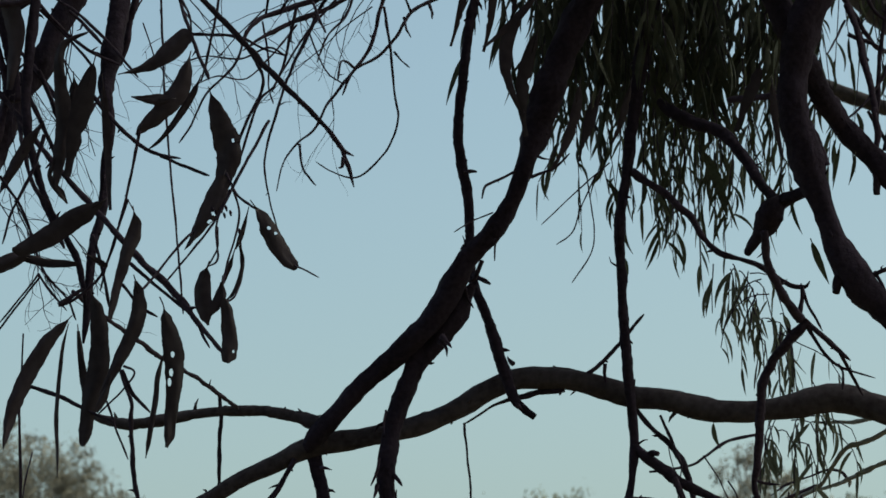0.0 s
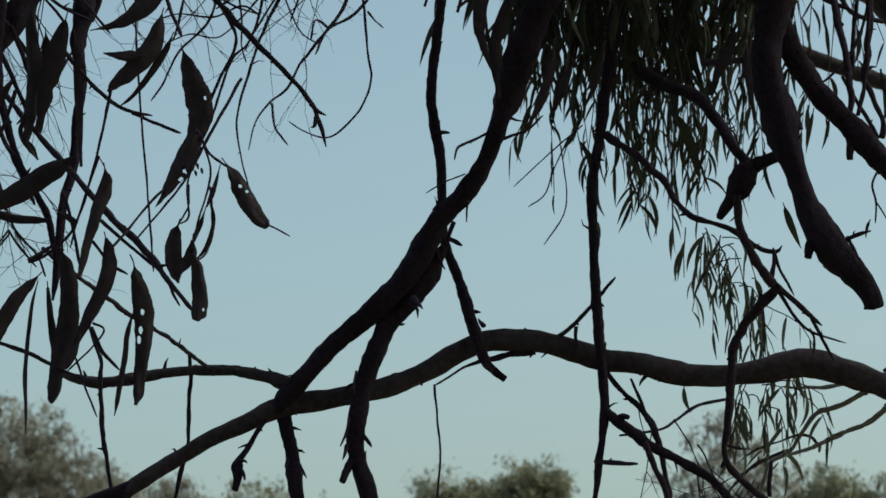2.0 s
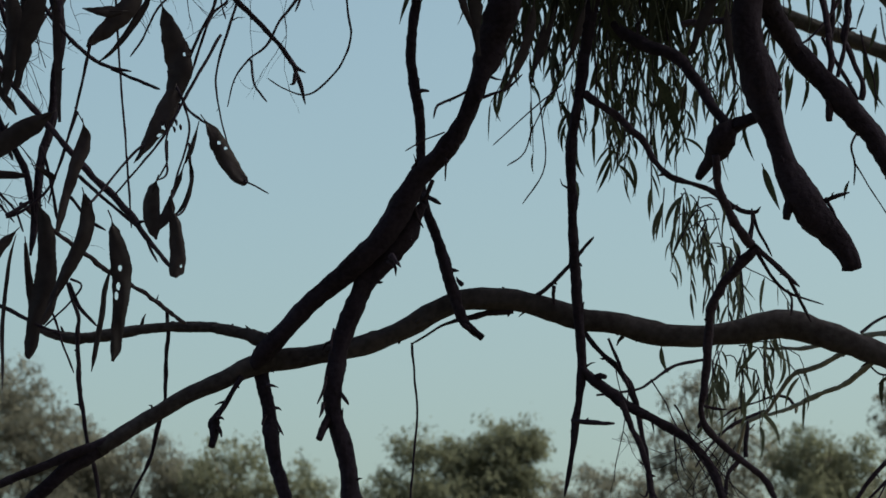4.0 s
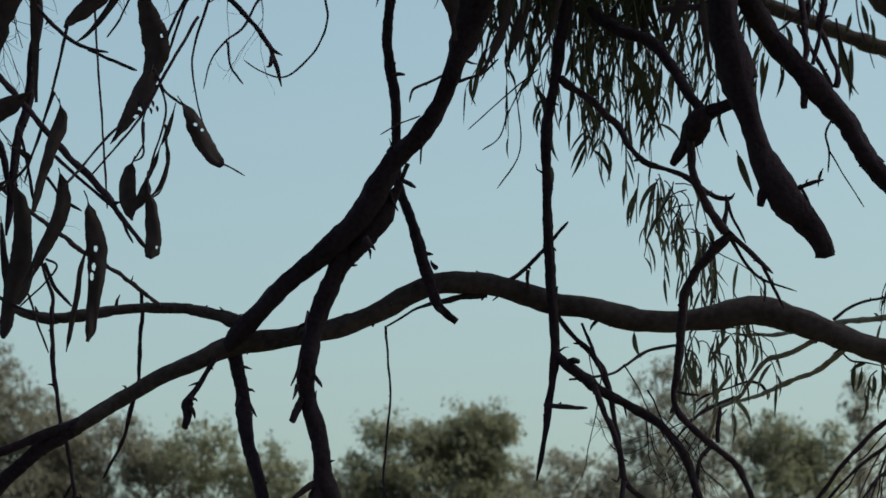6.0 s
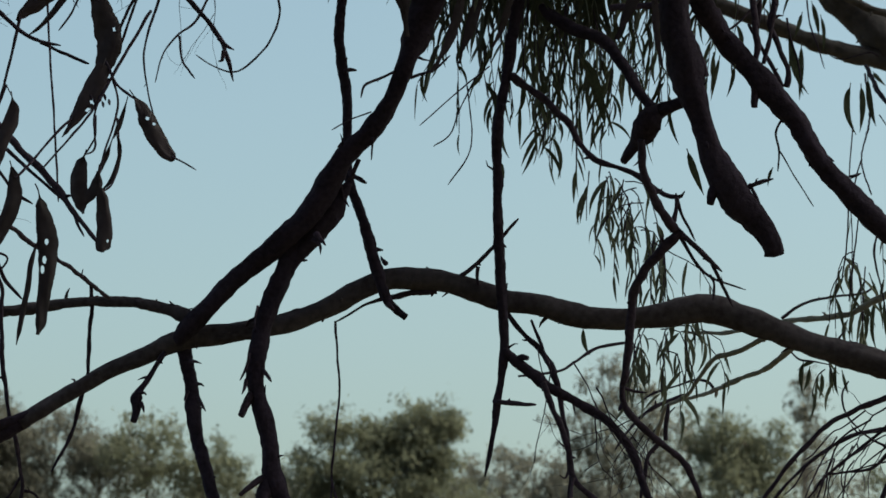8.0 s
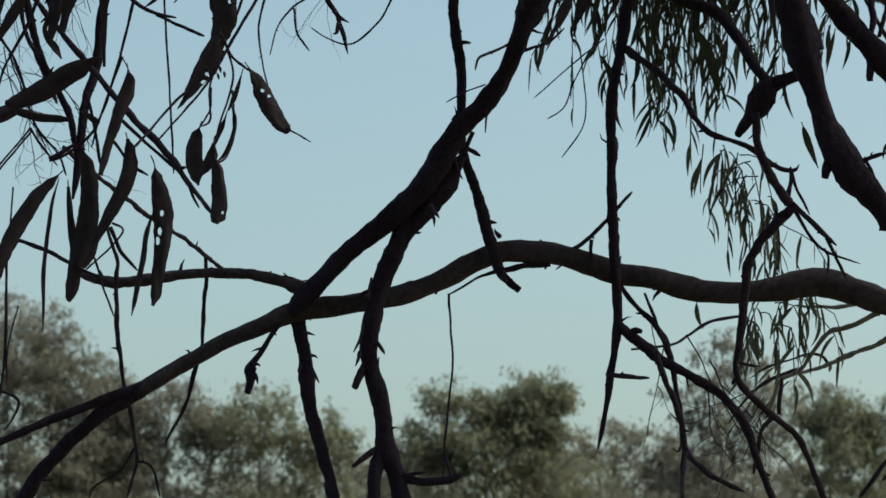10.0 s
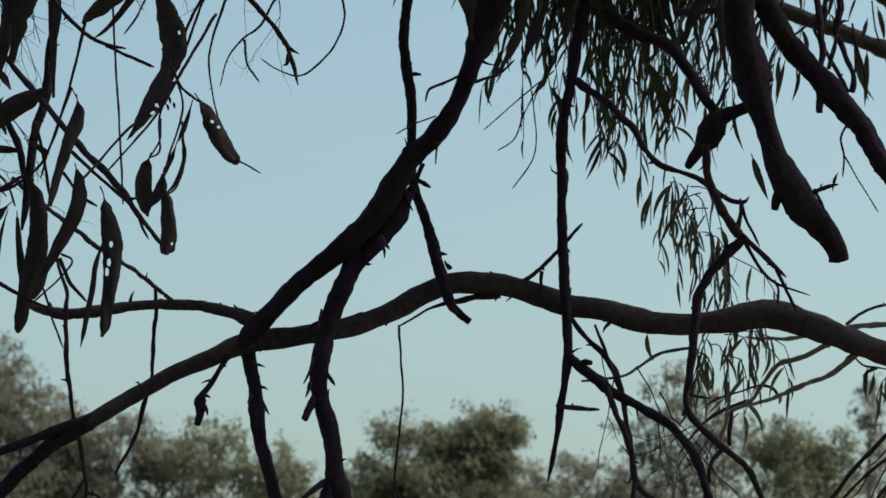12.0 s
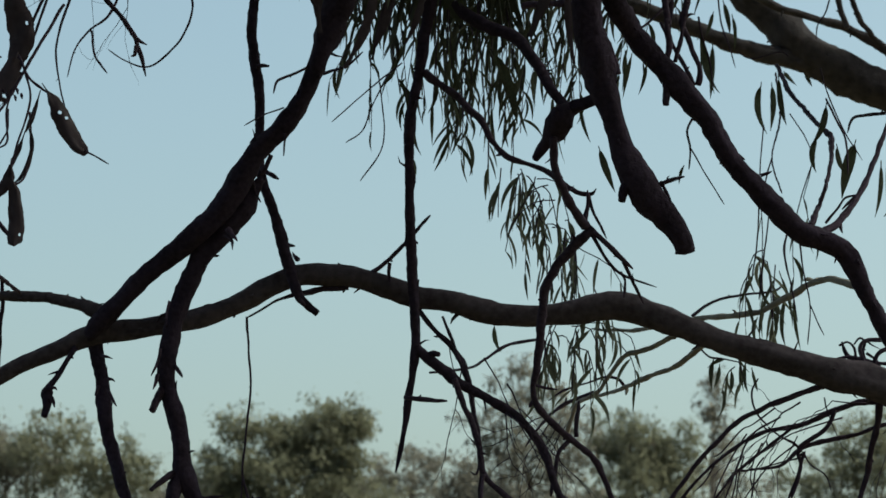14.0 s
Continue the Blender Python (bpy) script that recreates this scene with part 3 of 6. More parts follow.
bough("branch", [(1.078, 7.500, 2.482, 3.7), (1.016, 7.517, 2.434, 3.6), (0.941, 7.533, 2.371, 3.2), (0.891, 7.550, 2.308, 2.7)])
bough("branch", [(1.310, 7.500, 2.564, 15.9), (1.272, 7.500, 2.602, 14.7), (1.234, 7.500, 2.614, 7.9), (1.196, 7.500, 2.640, 5.0), (1.183, 7.500, 2.672, 3.8)])
bough("twig", [(1.218, 7.400, 2.607, 5.0), (1.208, 7.400, 2.645, 5.0), (1.225, 7.400, 2.662, 5.0), (1.267, 7.400, 2.665, 3.1)])
bough("twig", [(1.236, 7.400, 2.601, 5.6), (1.250, 7.400, 2.633, 5.0), (1.294, 7.400, 2.646, 5.0)])
bough("twig", [(0.101, 7.400, 2.790, 5.0), (0.144, 7.367, 2.817, 4.9), (0.193, 7.333, 2.863, 4.3), (0.241, 7.300, 2.915, 3.7)])
bough("twig", [(0.153, 7.360, 2.816, 3.7), (0.152, 7.370, 2.793, 3.7), (0.157, 7.380, 2.769, 3.1)])
bough("twig", [(0.064, 7.400, 2.767, 6.7), (0.007, 7.404, 2.762, 6.7), (-0.037, 7.408, 2.754, 6.7), (-0.093, 7.412, 2.739, 3.1), (-0.131, 7.416, 2.716, 2.5), (-0.163, 7.420, 2.698, 2.5)])
bough("twig", [(-0.162, 7.420, 2.701, 3.1), (-0.157, 7.423, 2.625, 2.5), (-0.151, 7.427, 2.550, 2.5), (-0.157, 7.430, 2.474, 2.5), (-0.164, 7.433, 2.398, 2.5), (-0.166, 7.437, 2.348, 2.5), (-0.150, 7.440, 2.286, 3.7)])
bough("twig", [(-0.166, 7.440, 2.355, 1.9), (-0.168, 7.440, 2.311, 1.9), (-0.171, 7.440, 2.273, 1.9)])
bough("twig", [(0.007, 7.200, 3.246, 3.6), (-0.036, 7.175, 3.215, 3.0), (-0.079, 7.150, 3.190, 3.0), (-0.099, 7.125, 3.171, 3.0), (-0.106, 7.100, 3.141, 2.4)])
bough("twig", [(-0.085, 7.200, 3.131, 1.8), (-0.133, 7.150, 3.101, 1.8), (-0.168, 7.100, 3.069, 1.4)])
bough("twig", [(0.001, 7.150, 3.197, 3.6), (0.050, 7.125, 3.210, 3.0), (0.086, 7.100, 3.236, 2.4)])
bough("twig", [(0.176, 7.300, 3.258, 1.8), (0.120, 7.267, 3.205, 1.8), (0.076, 7.233, 3.159, 1.5), (0.021, 7.200, 3.101, 1.5)])
bough("twig", [(0.127, 7.300, 3.213, 1.5), (0.133, 7.275, 3.150, 1.5), (0.137, 7.250, 3.094, 1.5), (0.127, 7.225, 3.038, 1.5), (0.084, 7.200, 2.970, 1.5)])
bough("twig", [(0.145, 7.300, 3.232, 1.8), (0.108, 7.267, 3.148, 1.5), (0.089, 7.233, 3.090, 1.5), (0.052, 7.200, 3.055, 1.5)])
bough("branch", [(-0.373, 6.300, 4.500, 26.3), (-0.601, 6.300, 4.001, 24.6), (-0.828, 6.300, 3.502, 22.9), (-0.857, 6.287, 3.430, 21.9), (-0.876, 6.275, 3.381, 21.8), (-0.916, 6.263, 3.300, 21.8), (-0.955, 6.250, 3.219, 23.6), (-0.994, 6.237, 3.149, 24.5), (-1.031, 6.225, 3.047, 25.4), (-1.087, 6.213, 2.881, 26.1), (-1.163, 6.200, 2.707, 26.0)])
bough("branch", [(-0.502, 6.200, 4.500, 21.6), (-0.629, 6.200, 3.985, 20.1), (-0.755, 6.200, 3.470, 18.7), (-0.769, 6.180, 3.397, 18.7), (-0.773, 6.160, 3.324, 20.5), (-0.782, 6.140, 3.242, 20.4), (-0.793, 6.120, 3.171, 16.6), (-0.790, 6.100, 3.138, 10.1), (-0.783, 6.100, 3.078, 8.8), (-0.790, 6.083, 2.999, 8.3), (-0.794, 6.067, 2.909, 8.7), (-0.807, 6.050, 2.853, 7.8), (-0.811, 6.033, 2.797, 8.2), (-0.816, 6.017, 2.709, 7.3), (-0.819, 6.000, 2.654, 4.5)])
bough("branch", [(-0.446, 6.200, 4.500, 8.6), (-0.581, 6.200, 3.985, 8.1), (-0.717, 6.200, 3.469, 7.5), (-0.735, 6.200, 3.402, 7.0), (-0.751, 6.200, 3.335, 7.0), (-0.765, 6.200, 3.268, 6.6), (-0.775, 6.200, 3.224, 4.7)])
bough("branch", [(-0.878, 6.100, 4.500, 13.8), (-0.899, 6.100, 3.961, 12.9), (-0.919, 6.100, 3.422, 12.0), (-0.920, 6.086, 3.329, 11.0), (-0.928, 6.071, 3.238, 10.1), (-0.934, 6.057, 3.114, 9.2), (-0.917, 6.043, 3.003, 7.3), (-0.880, 6.029, 2.903, 5.5), (-0.834, 6.014, 2.814, 6.4), (-0.814, 6.000, 2.727, 4.0)])
bough("twig", [(-0.737, 6.200, 3.702, 4.2), (-0.711, 6.200, 3.579, 3.9), (-0.684, 6.200, 3.457, 3.6), (-0.652, 6.133, 3.325, 3.6), (-0.622, 6.067, 3.230, 3.6), (-0.587, 6.000, 3.141, 3.5)])
bough("branch", [(-0.973, 7.000, 3.867, 6.1), (-0.887, 7.000, 3.776, 5.7), (-0.801, 7.000, 3.686, 5.3), (-0.738, 6.986, 3.617, 5.3), (-0.639, 6.971, 3.507, 6.8), (-0.553, 6.957, 3.404, 6.8), (-0.456, 6.943, 3.299, 5.2), (-0.401, 6.929, 3.226, 5.2), (-0.385, 6.914, 3.180, 4.7), (-0.371, 6.900, 3.130, 2.3)])
bough("twig", [(-0.403, 6.900, 3.223, 4.7), (-0.388, 6.900, 3.207, 4.1), (-0.370, 6.900, 3.197, 2.3)])
bough("twig", [(-0.394, 6.900, 3.195, 4.6), (-0.396, 6.900, 3.174, 3.5), (-0.404, 6.900, 3.172, 2.3)])
bough("branch", [(-0.158, 7.400, 4.046, 6.4), (-0.211, 7.400, 3.932, 6.0), (-0.263, 7.400, 3.819, 5.6), (-0.300, 7.378, 3.733, 5.6), (-0.328, 7.356, 3.647, 4.9), (-0.353, 7.333, 3.549, 4.3), (-0.393, 7.311, 3.485, 3.7), (-0.447, 7.289, 3.409, 3.1), (-0.477, 7.267, 3.346, 3.1), (-0.514, 7.244, 3.309, 2.4), (-0.544, 7.222, 3.260, 1.8), (-0.558, 7.200, 3.192, 1.5)])
bough("twig", [(-0.319, 7.300, 3.631, 3.1), (-0.307, 7.287, 3.536, 3.1), (-0.298, 7.275, 3.428, 2.4), (-0.291, 7.263, 3.360, 2.4), (-0.314, 7.250, 3.294, 2.4), (-0.357, 7.237, 3.243, 2.4), (-0.391, 7.225, 3.223, 1.8), (-0.437, 7.213, 3.236, 1.5), (-0.470, 7.200, 3.256, 1.5)])
bough("branch", [(0.388, 7.400, 4.500, 10.3), (0.023, 7.400, 4.133, 9.6), (-0.342, 7.400, 3.767, 8.9), (-0.392, 7.367, 3.705, 7.8), (-0.480, 7.333, 3.660, 7.8), (-0.554, 7.300, 3.626, 7.2), (-0.600, 7.267, 3.600, 6.6), (-0.623, 7.233, 3.561, 4.9), (-0.635, 7.200, 3.526, 2.4)])
bough("branch", [(-0.301, 7.400, 4.041, 7.7), (-0.347, 7.400, 3.925, 7.2), (-0.393, 7.400, 3.808, 6.7), (-0.418, 7.375, 3.735, 5.6), (-0.468, 7.350, 3.642, 4.3), (-0.493, 7.325, 3.576, 4.3), (-0.530, 7.300, 3.492, 3.7), (-0.564, 7.275, 3.382, 3.1), (-0.587, 7.250, 3.274, 2.4), (-0.575, 7.225, 3.178, 1.8), (-0.557, 7.200, 3.109, 1.5)])
bough("twig", [(-0.136, 7.400, 3.698, 5.0), (-0.213, 7.367, 3.661, 4.3), (-0.261, 7.333, 3.624, 4.3), (-0.294, 7.300, 3.559, 3.7), (-0.338, 7.267, 3.505, 3.7), (-0.386, 7.233, 3.469, 3.6), (-0.410, 7.200, 3.405, 2.4)])
bough("twig", [(-0.258, 7.300, 3.617, 3.7), (-0.266, 7.250, 3.629, 2.4), (-0.270, 7.200, 3.626, 1.8)])
bough("twig", [(-0.275, 7.300, 3.604, 3.7), (-0.267, 7.250, 3.564, 2.4), (-0.256, 7.200, 3.532, 1.8)])
bough("twig", [(-0.298, 7.300, 3.526, 3.1), (-0.280, 7.250, 3.493, 1.8), (-0.260, 7.200, 3.463, 1.5)])
bough("twig", [(-0.217, 7.300, 3.636, 3.7), (-0.210, 7.250, 3.602, 3.0), (-0.208, 7.200, 3.573, 1.8)])
bough("twig", [(-0.384, 7.300, 3.489, 3.7), (-0.412, 7.250, 3.496, 2.4), (-0.420, 7.200, 3.438, 2.4)])
bough("twig", [(-0.507, 7.200, 3.296, 3.0), (-0.499, 7.167, 3.240, 2.4), (-0.482, 7.133, 3.207, 2.4), (-0.465, 7.100, 3.180, 1.8)])
bough("twig", [(-0.752, 7.100, 3.528, 3.6), (-0.685, 7.075, 3.517, 3.6), (-0.621, 7.050, 3.503, 3.6), (-0.570, 7.025, 3.470, 2.4), (-0.520, 7.000, 3.445, 1.8)])
bough("twig", [(-0.623, 7.100, 3.516, 3.6), (-0.573, 7.050, 3.403, 3.6), (-0.605, 7.000, 3.303, 3.5), (-0.637, 6.950, 3.193, 2.9), (-0.654, 6.900, 3.109, 2.3)])
bough("twig", [(-0.502, 7.100, 3.580, 3.6), (-0.536, 7.050, 3.415, 3.0), (-0.581, 7.000, 3.340, 2.9), (-0.613, 6.950, 3.217, 2.9), (-0.638, 6.900, 3.133, 2.9)])
bough("twig", [(-0.613, 7.100, 3.531, 3.0), (-0.636, 7.075, 3.449, 3.0), (-0.695, 7.050, 3.380, 2.4), (-0.729, 7.025, 3.300, 2.4), (-0.751, 7.000, 3.259, 1.8)])
bough("twig", [(-0.633, 7.100, 3.935, 4.1), (-0.648, 7.100, 3.810, 3.8), (-0.663, 7.100, 3.686, 3.6), (-0.672, 7.067, 3.574, 3.0), (-0.687, 7.033, 3.477, 3.0), (-0.702, 7.000, 3.393, 2.4)])
bough("twig", [(-0.516, 7.300, 3.596, 2.5), (-0.562, 7.225, 3.512, 2.4), (-0.618, 7.150, 3.436, 1.8), (-0.673, 7.075, 3.424, 1.8), (-0.714, 7.000, 3.387, 1.8)])
bough("twig", [(-0.593, 7.300, 3.605, 2.5), (-0.575, 7.233, 3.502, 2.4), (-0.570, 7.167, 3.420, 1.8), (-0.555, 7.100, 3.365, 1.8)])
bough("twig", [(-0.478, 7.300, 3.648, 3.7), (-0.459, 7.200, 3.581, 3.0), (-0.438, 7.100, 3.521, 2.4)])
bough("twig", [(-0.375, 7.300, 3.725, 3.7), (-0.398, 7.233, 3.602, 3.0), (-0.438, 7.167, 3.533, 2.4), (-0.459, 7.100, 3.454, 1.8)])
bough("twig", [(-0.491, 7.300, 3.583, 1.8), (-0.447, 7.200, 3.464, 1.8), (-0.404, 7.100, 3.406, 1.8)])
bough("twig", [(-0.884, 6.100, 3.332, 3.1), (-0.835, 6.067, 3.289, 3.1), (-0.776, 6.033, 3.224, 3.0), (-0.718, 6.000, 3.149, 2.5)])
bough("twig", [(-0.836, 6.100, 3.167, 4.6), (-0.788, 6.075, 3.105, 4.1), (-0.747, 6.050, 3.055, 4.1), (-0.696, 6.025, 3.013, 3.5), (-0.641, 6.000, 2.993, 2.5)])
bough("twig", [(-0.688, 6.100, 3.022, 3.1), (-0.635, 6.050, 2.988, 3.0), (-0.588, 6.000, 2.960, 3.0)])
bough("twig", [(-0.696, 6.100, 3.666, 2.4), (-0.693, 6.100, 3.541, 2.2), (-0.689, 6.100, 3.417, 2.0), (-0.678, 6.075, 3.146, 2.0), (-0.664, 6.050, 2.978, 2.0), (-0.652, 6.025, 2.866, 2.0), (-0.637, 6.000, 2.703, 2.0)])
bough("branch", [(-1.027, 6.100, 3.192, 5.5), (-0.956, 6.071, 3.107, 5.0), (-0.885, 6.043, 3.007, 5.0), (-0.806, 6.014, 2.914, 5.5), (-0.727, 5.986, 2.817, 5.9), (-0.639, 5.957, 2.726, 6.8), (-0.604, 5.929, 2.674, 4.9), (-0.555, 5.900, 2.611, 3.5)])
bough("twig", [(-0.733, 6.000, 2.799, 3.5), (-0.672, 5.975, 2.741, 3.0), (-0.617, 5.950, 2.693, 3.0), (-0.593, 5.925, 2.647, 2.5), (-0.580, 5.900, 2.622, 2.0)])
bough("twig", [(-0.613, 6.000, 2.723, 3.0), (-0.592, 6.000, 2.712, 2.5), (-0.594, 6.000, 2.702, 2.0)])
bough("twig", [(-0.596, 6.000, 2.870, 2.5), (-0.633, 5.967, 2.832, 2.5), (-0.679, 5.933, 2.764, 2.5), (-0.704, 5.900, 2.727, 2.5)])
bough("twig", [(-0.937, 6.000, 2.584, 4.0), (-0.882, 5.975, 2.563, 4.0), (-0.847, 5.950, 2.545, 4.0), (-0.802, 5.925, 2.518, 3.5), (-0.748, 5.900, 2.493, 2.5)])
bough("branch", [(-0.894, 6.400, 2.826, 4.8), (-0.857, 6.533, 2.805, 4.9), (-0.811, 6.667, 2.782, 5.0), (-0.763, 6.800, 2.757, 5.1), (-0.707, 6.933, 2.737, 4.7), (-0.672, 7.067, 2.721, 4.8), (-0.646, 7.200, 2.713, 4.2)])
bough("twig", [(-0.929, 6.000, 2.675, 1.5), (-0.932, 6.000, 2.602, 2.0), (-0.936, 6.000, 2.529, 2.5), (-0.933, 6.000, 2.395, 3.0), (-0.938, 6.000, 2.307, 2.5), (-0.954, 6.000, 2.210, 3.0), (-0.968, 6.000, 2.159, 2.5)])
bough("twig", [(-0.937, 6.000, 2.302, 2.5), (-0.906, 6.000, 2.284, 2.5), (-0.915, 6.000, 2.251, 2.0), (-0.930, 6.000, 2.229, 1.5)])
bough("twig", [(-0.912, 6.000, 2.457, 1.5), (-0.928, 6.000, 2.384, 1.5), (-0.928, 6.000, 2.313, 1.5)])
bough("twig", [(-0.777, 6.000, 2.547, 2.0), (-0.758, 6.000, 2.490, 2.0), (-0.738, 6.000, 2.439, 2.0)])
bough("twig", [(-0.748, 6.000, 2.761, 3.0), (-0.716, 6.000, 2.719, 3.0), (-0.684, 6.000, 2.699, 2.5)])
bough("twig", [(-0.557, 6.000, 2.963, 3.0), (-0.531, 5.950, 2.910, 2.5), (-0.495, 5.900, 2.873, 2.5)])
bough("twig", [(-0.477, 6.000, 3.060, 3.0), (-0.505, 5.980, 3.002, 3.0), (-0.533, 5.960, 2.944, 3.0), (-0.570, 5.940, 2.866, 2.5), (-0.617, 5.920, 2.798, 2.0), (-0.659, 5.900, 2.742, 2.0)])
bough("twig", [(-0.546, 6.000, 2.942, 2.5), (-0.531, 5.967, 2.872, 2.0), (-0.547, 5.933, 2.792, 2.0), (-0.558, 5.900, 2.723, 2.0)])
bough("twig", [(-0.551, 6.000, 2.932, 2.0), (-0.572, 5.967, 2.861, 2.0), (-0.567, 5.933, 2.791, 2.0), (-0.582, 5.900, 2.769, 1.5)])
bough("twig", [(-0.534, 6.000, 2.858, 2.0), (-0.527, 5.967, 2.778, 2.5), (-0.535, 5.933, 2.724, 2.0), (-0.552, 5.900, 2.702, 2.0)])
bough("twig", [(-0.737, 6.000, 2.919, 2.5), (-0.766, 6.000, 2.834, 2.0), (-0.789, 6.000, 2.750, 2.0)])
bough("twig", [(-0.715, 6.000, 3.047, 3.0), (-0.742, 6.000, 2.919, 2.5), (-0.780, 6.000, 2.792, 2.5), (-0.830, 6.000, 2.739, 3.0), (-0.865, 6.000, 2.723, 3.5)])
bough("twig", [(-0.898, 6.000, 2.780, 2.0), (-0.943, 6.000, 2.722, 2.0), (-0.992, 6.000, 2.658, 2.0)])
bough("twig", [(-0.973, 6.000, 2.969, 3.0), (-0.928, 6.000, 2.896, 2.5), (-0.893, 6.000, 2.791, 2.5), (-0.850, 6.000, 2.739, 2.0), (-0.833, 6.000, 2.697, 2.5)])
bough("twig", [(-0.892, 6.000, 3.045, 4.0), (-0.911, 6.000, 2.981, 3.5), (-0.949, 6.000, 2.906, 2.5), (-0.968, 6.000, 2.842, 2.0)])
bough("twig", [(-0.803, 6.000, 2.855, 3.5), (-0.785, 6.000, 2.792, 3.0), (-0.772, 6.000, 2.719, 3.0)])
bough("twig", [(-0.427, 5.900, 2.768, 2.0), (-0.404, 5.900, 2.757, 1.5), (-0.382, 5.900, 2.744, 1.5)])
bough("twig", [(0.660, 7.300, 3.702, 7.4), (0.684, 7.300, 3.662, 8.0), (0.726, 7.300, 3.595, 6.1), (0.745, 7.300, 3.516, 8.0), (0.760, 7.300, 3.438, 6.7), (0.768, 7.300, 3.386, 4.9)])
bough("twig", [(0.728, 7.300, 3.592, 5.5), (0.765, 7.333, 3.544, 5.5), (0.792, 7.367, 3.520, 5.6), (0.859, 7.400, 3.507, 5.0)])
bough("twig", [(0.808, 7.300, 3.606, 4.3), (0.788, 7.300, 3.502, 4.9), (0.778, 7.300, 3.398, 5.5), (0.769, 7.300, 3.295, 4.3), (0.765, 7.300, 3.257, 2.5)])
bough("twig", [(0.754, 7.300, 3.360, 3.7), (0.795, 7.300, 3.282, 4.9), (0.830, 7.300, 3.217, 4.9)])
bough("twig", [(0.754, 7.300, 3.660, 4.9), (0.776, 7.300, 3.594, 4.3), (0.825, 7.300, 3.554, 4.3), (0.862, 7.300, 3.540, 3.7)])
bough("twig", [(0.712, 7.300, 3.569, 3.1), (0.683, 7.250, 3.511, 2.4), (0.660, 7.200, 3.466, 1.8)])
bough("twig", [(0.837, 7.300, 3.606, 4.3), (0.792, 7.267, 3.442, 3.7), (0.735, 7.233, 3.357, 3.0), (0.694, 7.200, 3.318, 2.4)])
bough("twig", [(-0.118, 7.400, 2.752, 5.6), (-0.132, 7.425, 2.771, 3.7), (-0.141, 7.450, 2.785, 1.9)])
bough("twig", [(-0.050, 7.400, 2.827, 6.2), (-0.059, 7.410, 2.839, 4.4), (-0.062, 7.420, 2.849, 2.5)])
bough("branch", [(-0.211, 7.310, 2.915, 27.0), (-0.247, 7.309, 2.851, 22.7), (-0.279, 7.308, 2.783, 20.9), (-0.303, 7.308, 2.718, 20.2), (-0.325, 7.307, 2.654, 19.6), (-0.332, 7.306, 2.592, 20.2), (-0.333, 7.305, 2.542, 20.2), (-0.321, 7.305, 2.492, 19.6), (-0.305, 7.304, 2.442, 19.0), (-0.297, 7.303, 2.380, 19.6), (-0.290, 7.302, 2.337, 23.3), (-0.268, 7.302, 2.288, 18.4), (-0.257, 7.301, 2.239, 19.6), (-0.235, 7.300, 2.159, 20.8)])
bough("twig", [(-0.298, 7.300, 2.343, 15.9), (-0.310, 7.293, 2.305, 15.3), (-0.314, 7.287, 2.267, 14.7), (-0.317, 7.280, 2.205, 14.7)])
bough("twig", [(-0.301, 7.300, 2.345, 8.6), (-0.332, 7.280, 2.322, 7.3), (-0.360, 7.260, 2.297, 5.5)])
bough("twig", [(-0.268, 7.300, 2.279, 13.5), (-0.218, 7.293, 2.268, 9.2), (-0.157, 7.287, 2.272, 9.8), (-0.122, 7.280, 2.284, 4.3)])
bough("twig", [(-0.261, 7.290, 2.281, 4.9), (-0.230, 7.285, 2.283, 4.3), (-0.202, 7.280, 2.287, 2.4)])
bough("twig", [(-0.346, 7.280, 2.607, 3.7), (-0.352, 7.270, 2.574, 3.7), (-0.365, 7.260, 2.544, 2.4)])
bough("twig", [(-0.351, 7.280, 2.550, 4.9), (-0.355, 7.270, 2.530, 3.7), (-0.360, 7.260, 2.515, 2.4)])
bough("twig", [(-0.339, 7.300, 2.522, 10.4), (-0.353, 7.290, 2.492, 8.6), (-0.363, 7.280, 2.471, 7.3)])
bough("twig", [(-0.315, 7.290, 2.571, 4.9), (-0.302, 7.285, 2.552, 4.3), (-0.298, 7.280, 2.544, 3.1)])
bough("twig", [(-0.329, 7.280, 2.713, 3.1), (-0.334, 7.270, 2.686, 2.4), (-0.334, 7.260, 2.660, 2.4)])
bough("branch", [(-0.499, 7.430, 2.658, 17.5), (-0.491, 7.414, 2.605, 16.2), (-0.477, 7.397, 2.539, 15.5), (-0.470, 7.381, 2.474, 17.4), (-0.457, 7.365, 2.410, 15.5), (-0.437, 7.349, 2.346, 13.6), (-0.418, 7.332, 2.283, 13.5), (-0.405, 7.316, 2.232, 13.5), (-0.382, 7.300, 2.157, 13.5)])
bough("twig", [(-0.458, 7.310, 2.516, 4.3), (-0.450, 7.305, 2.500, 3.7), (-0.440, 7.300, 2.482, 2.5)])
bough("twig", [(-0.479, 7.340, 2.597, 4.3), (-0.466, 7.335, 2.595, 3.7), (-0.453, 7.330, 2.591, 1.8)])
bough("twig", [(-0.480, 7.310, 2.528, 4.3), (-0.486, 7.305, 2.510, 3.1), (-0.487, 7.300, 2.505, 2.5)])
bough("twig", [(-0.537, 7.380, 2.622, 6.2), (-0.556, 7.374, 2.591, 5.6), (-0.577, 7.369, 2.554, 6.2), (-0.591, 7.363, 2.533, 7.4), (-0.596, 7.357, 2.517, 13.6), (-0.594, 7.351, 2.497, 11.1), (-0.596, 7.346, 2.478, 8.6), (-0.600, 7.340, 2.463, 7.4)])
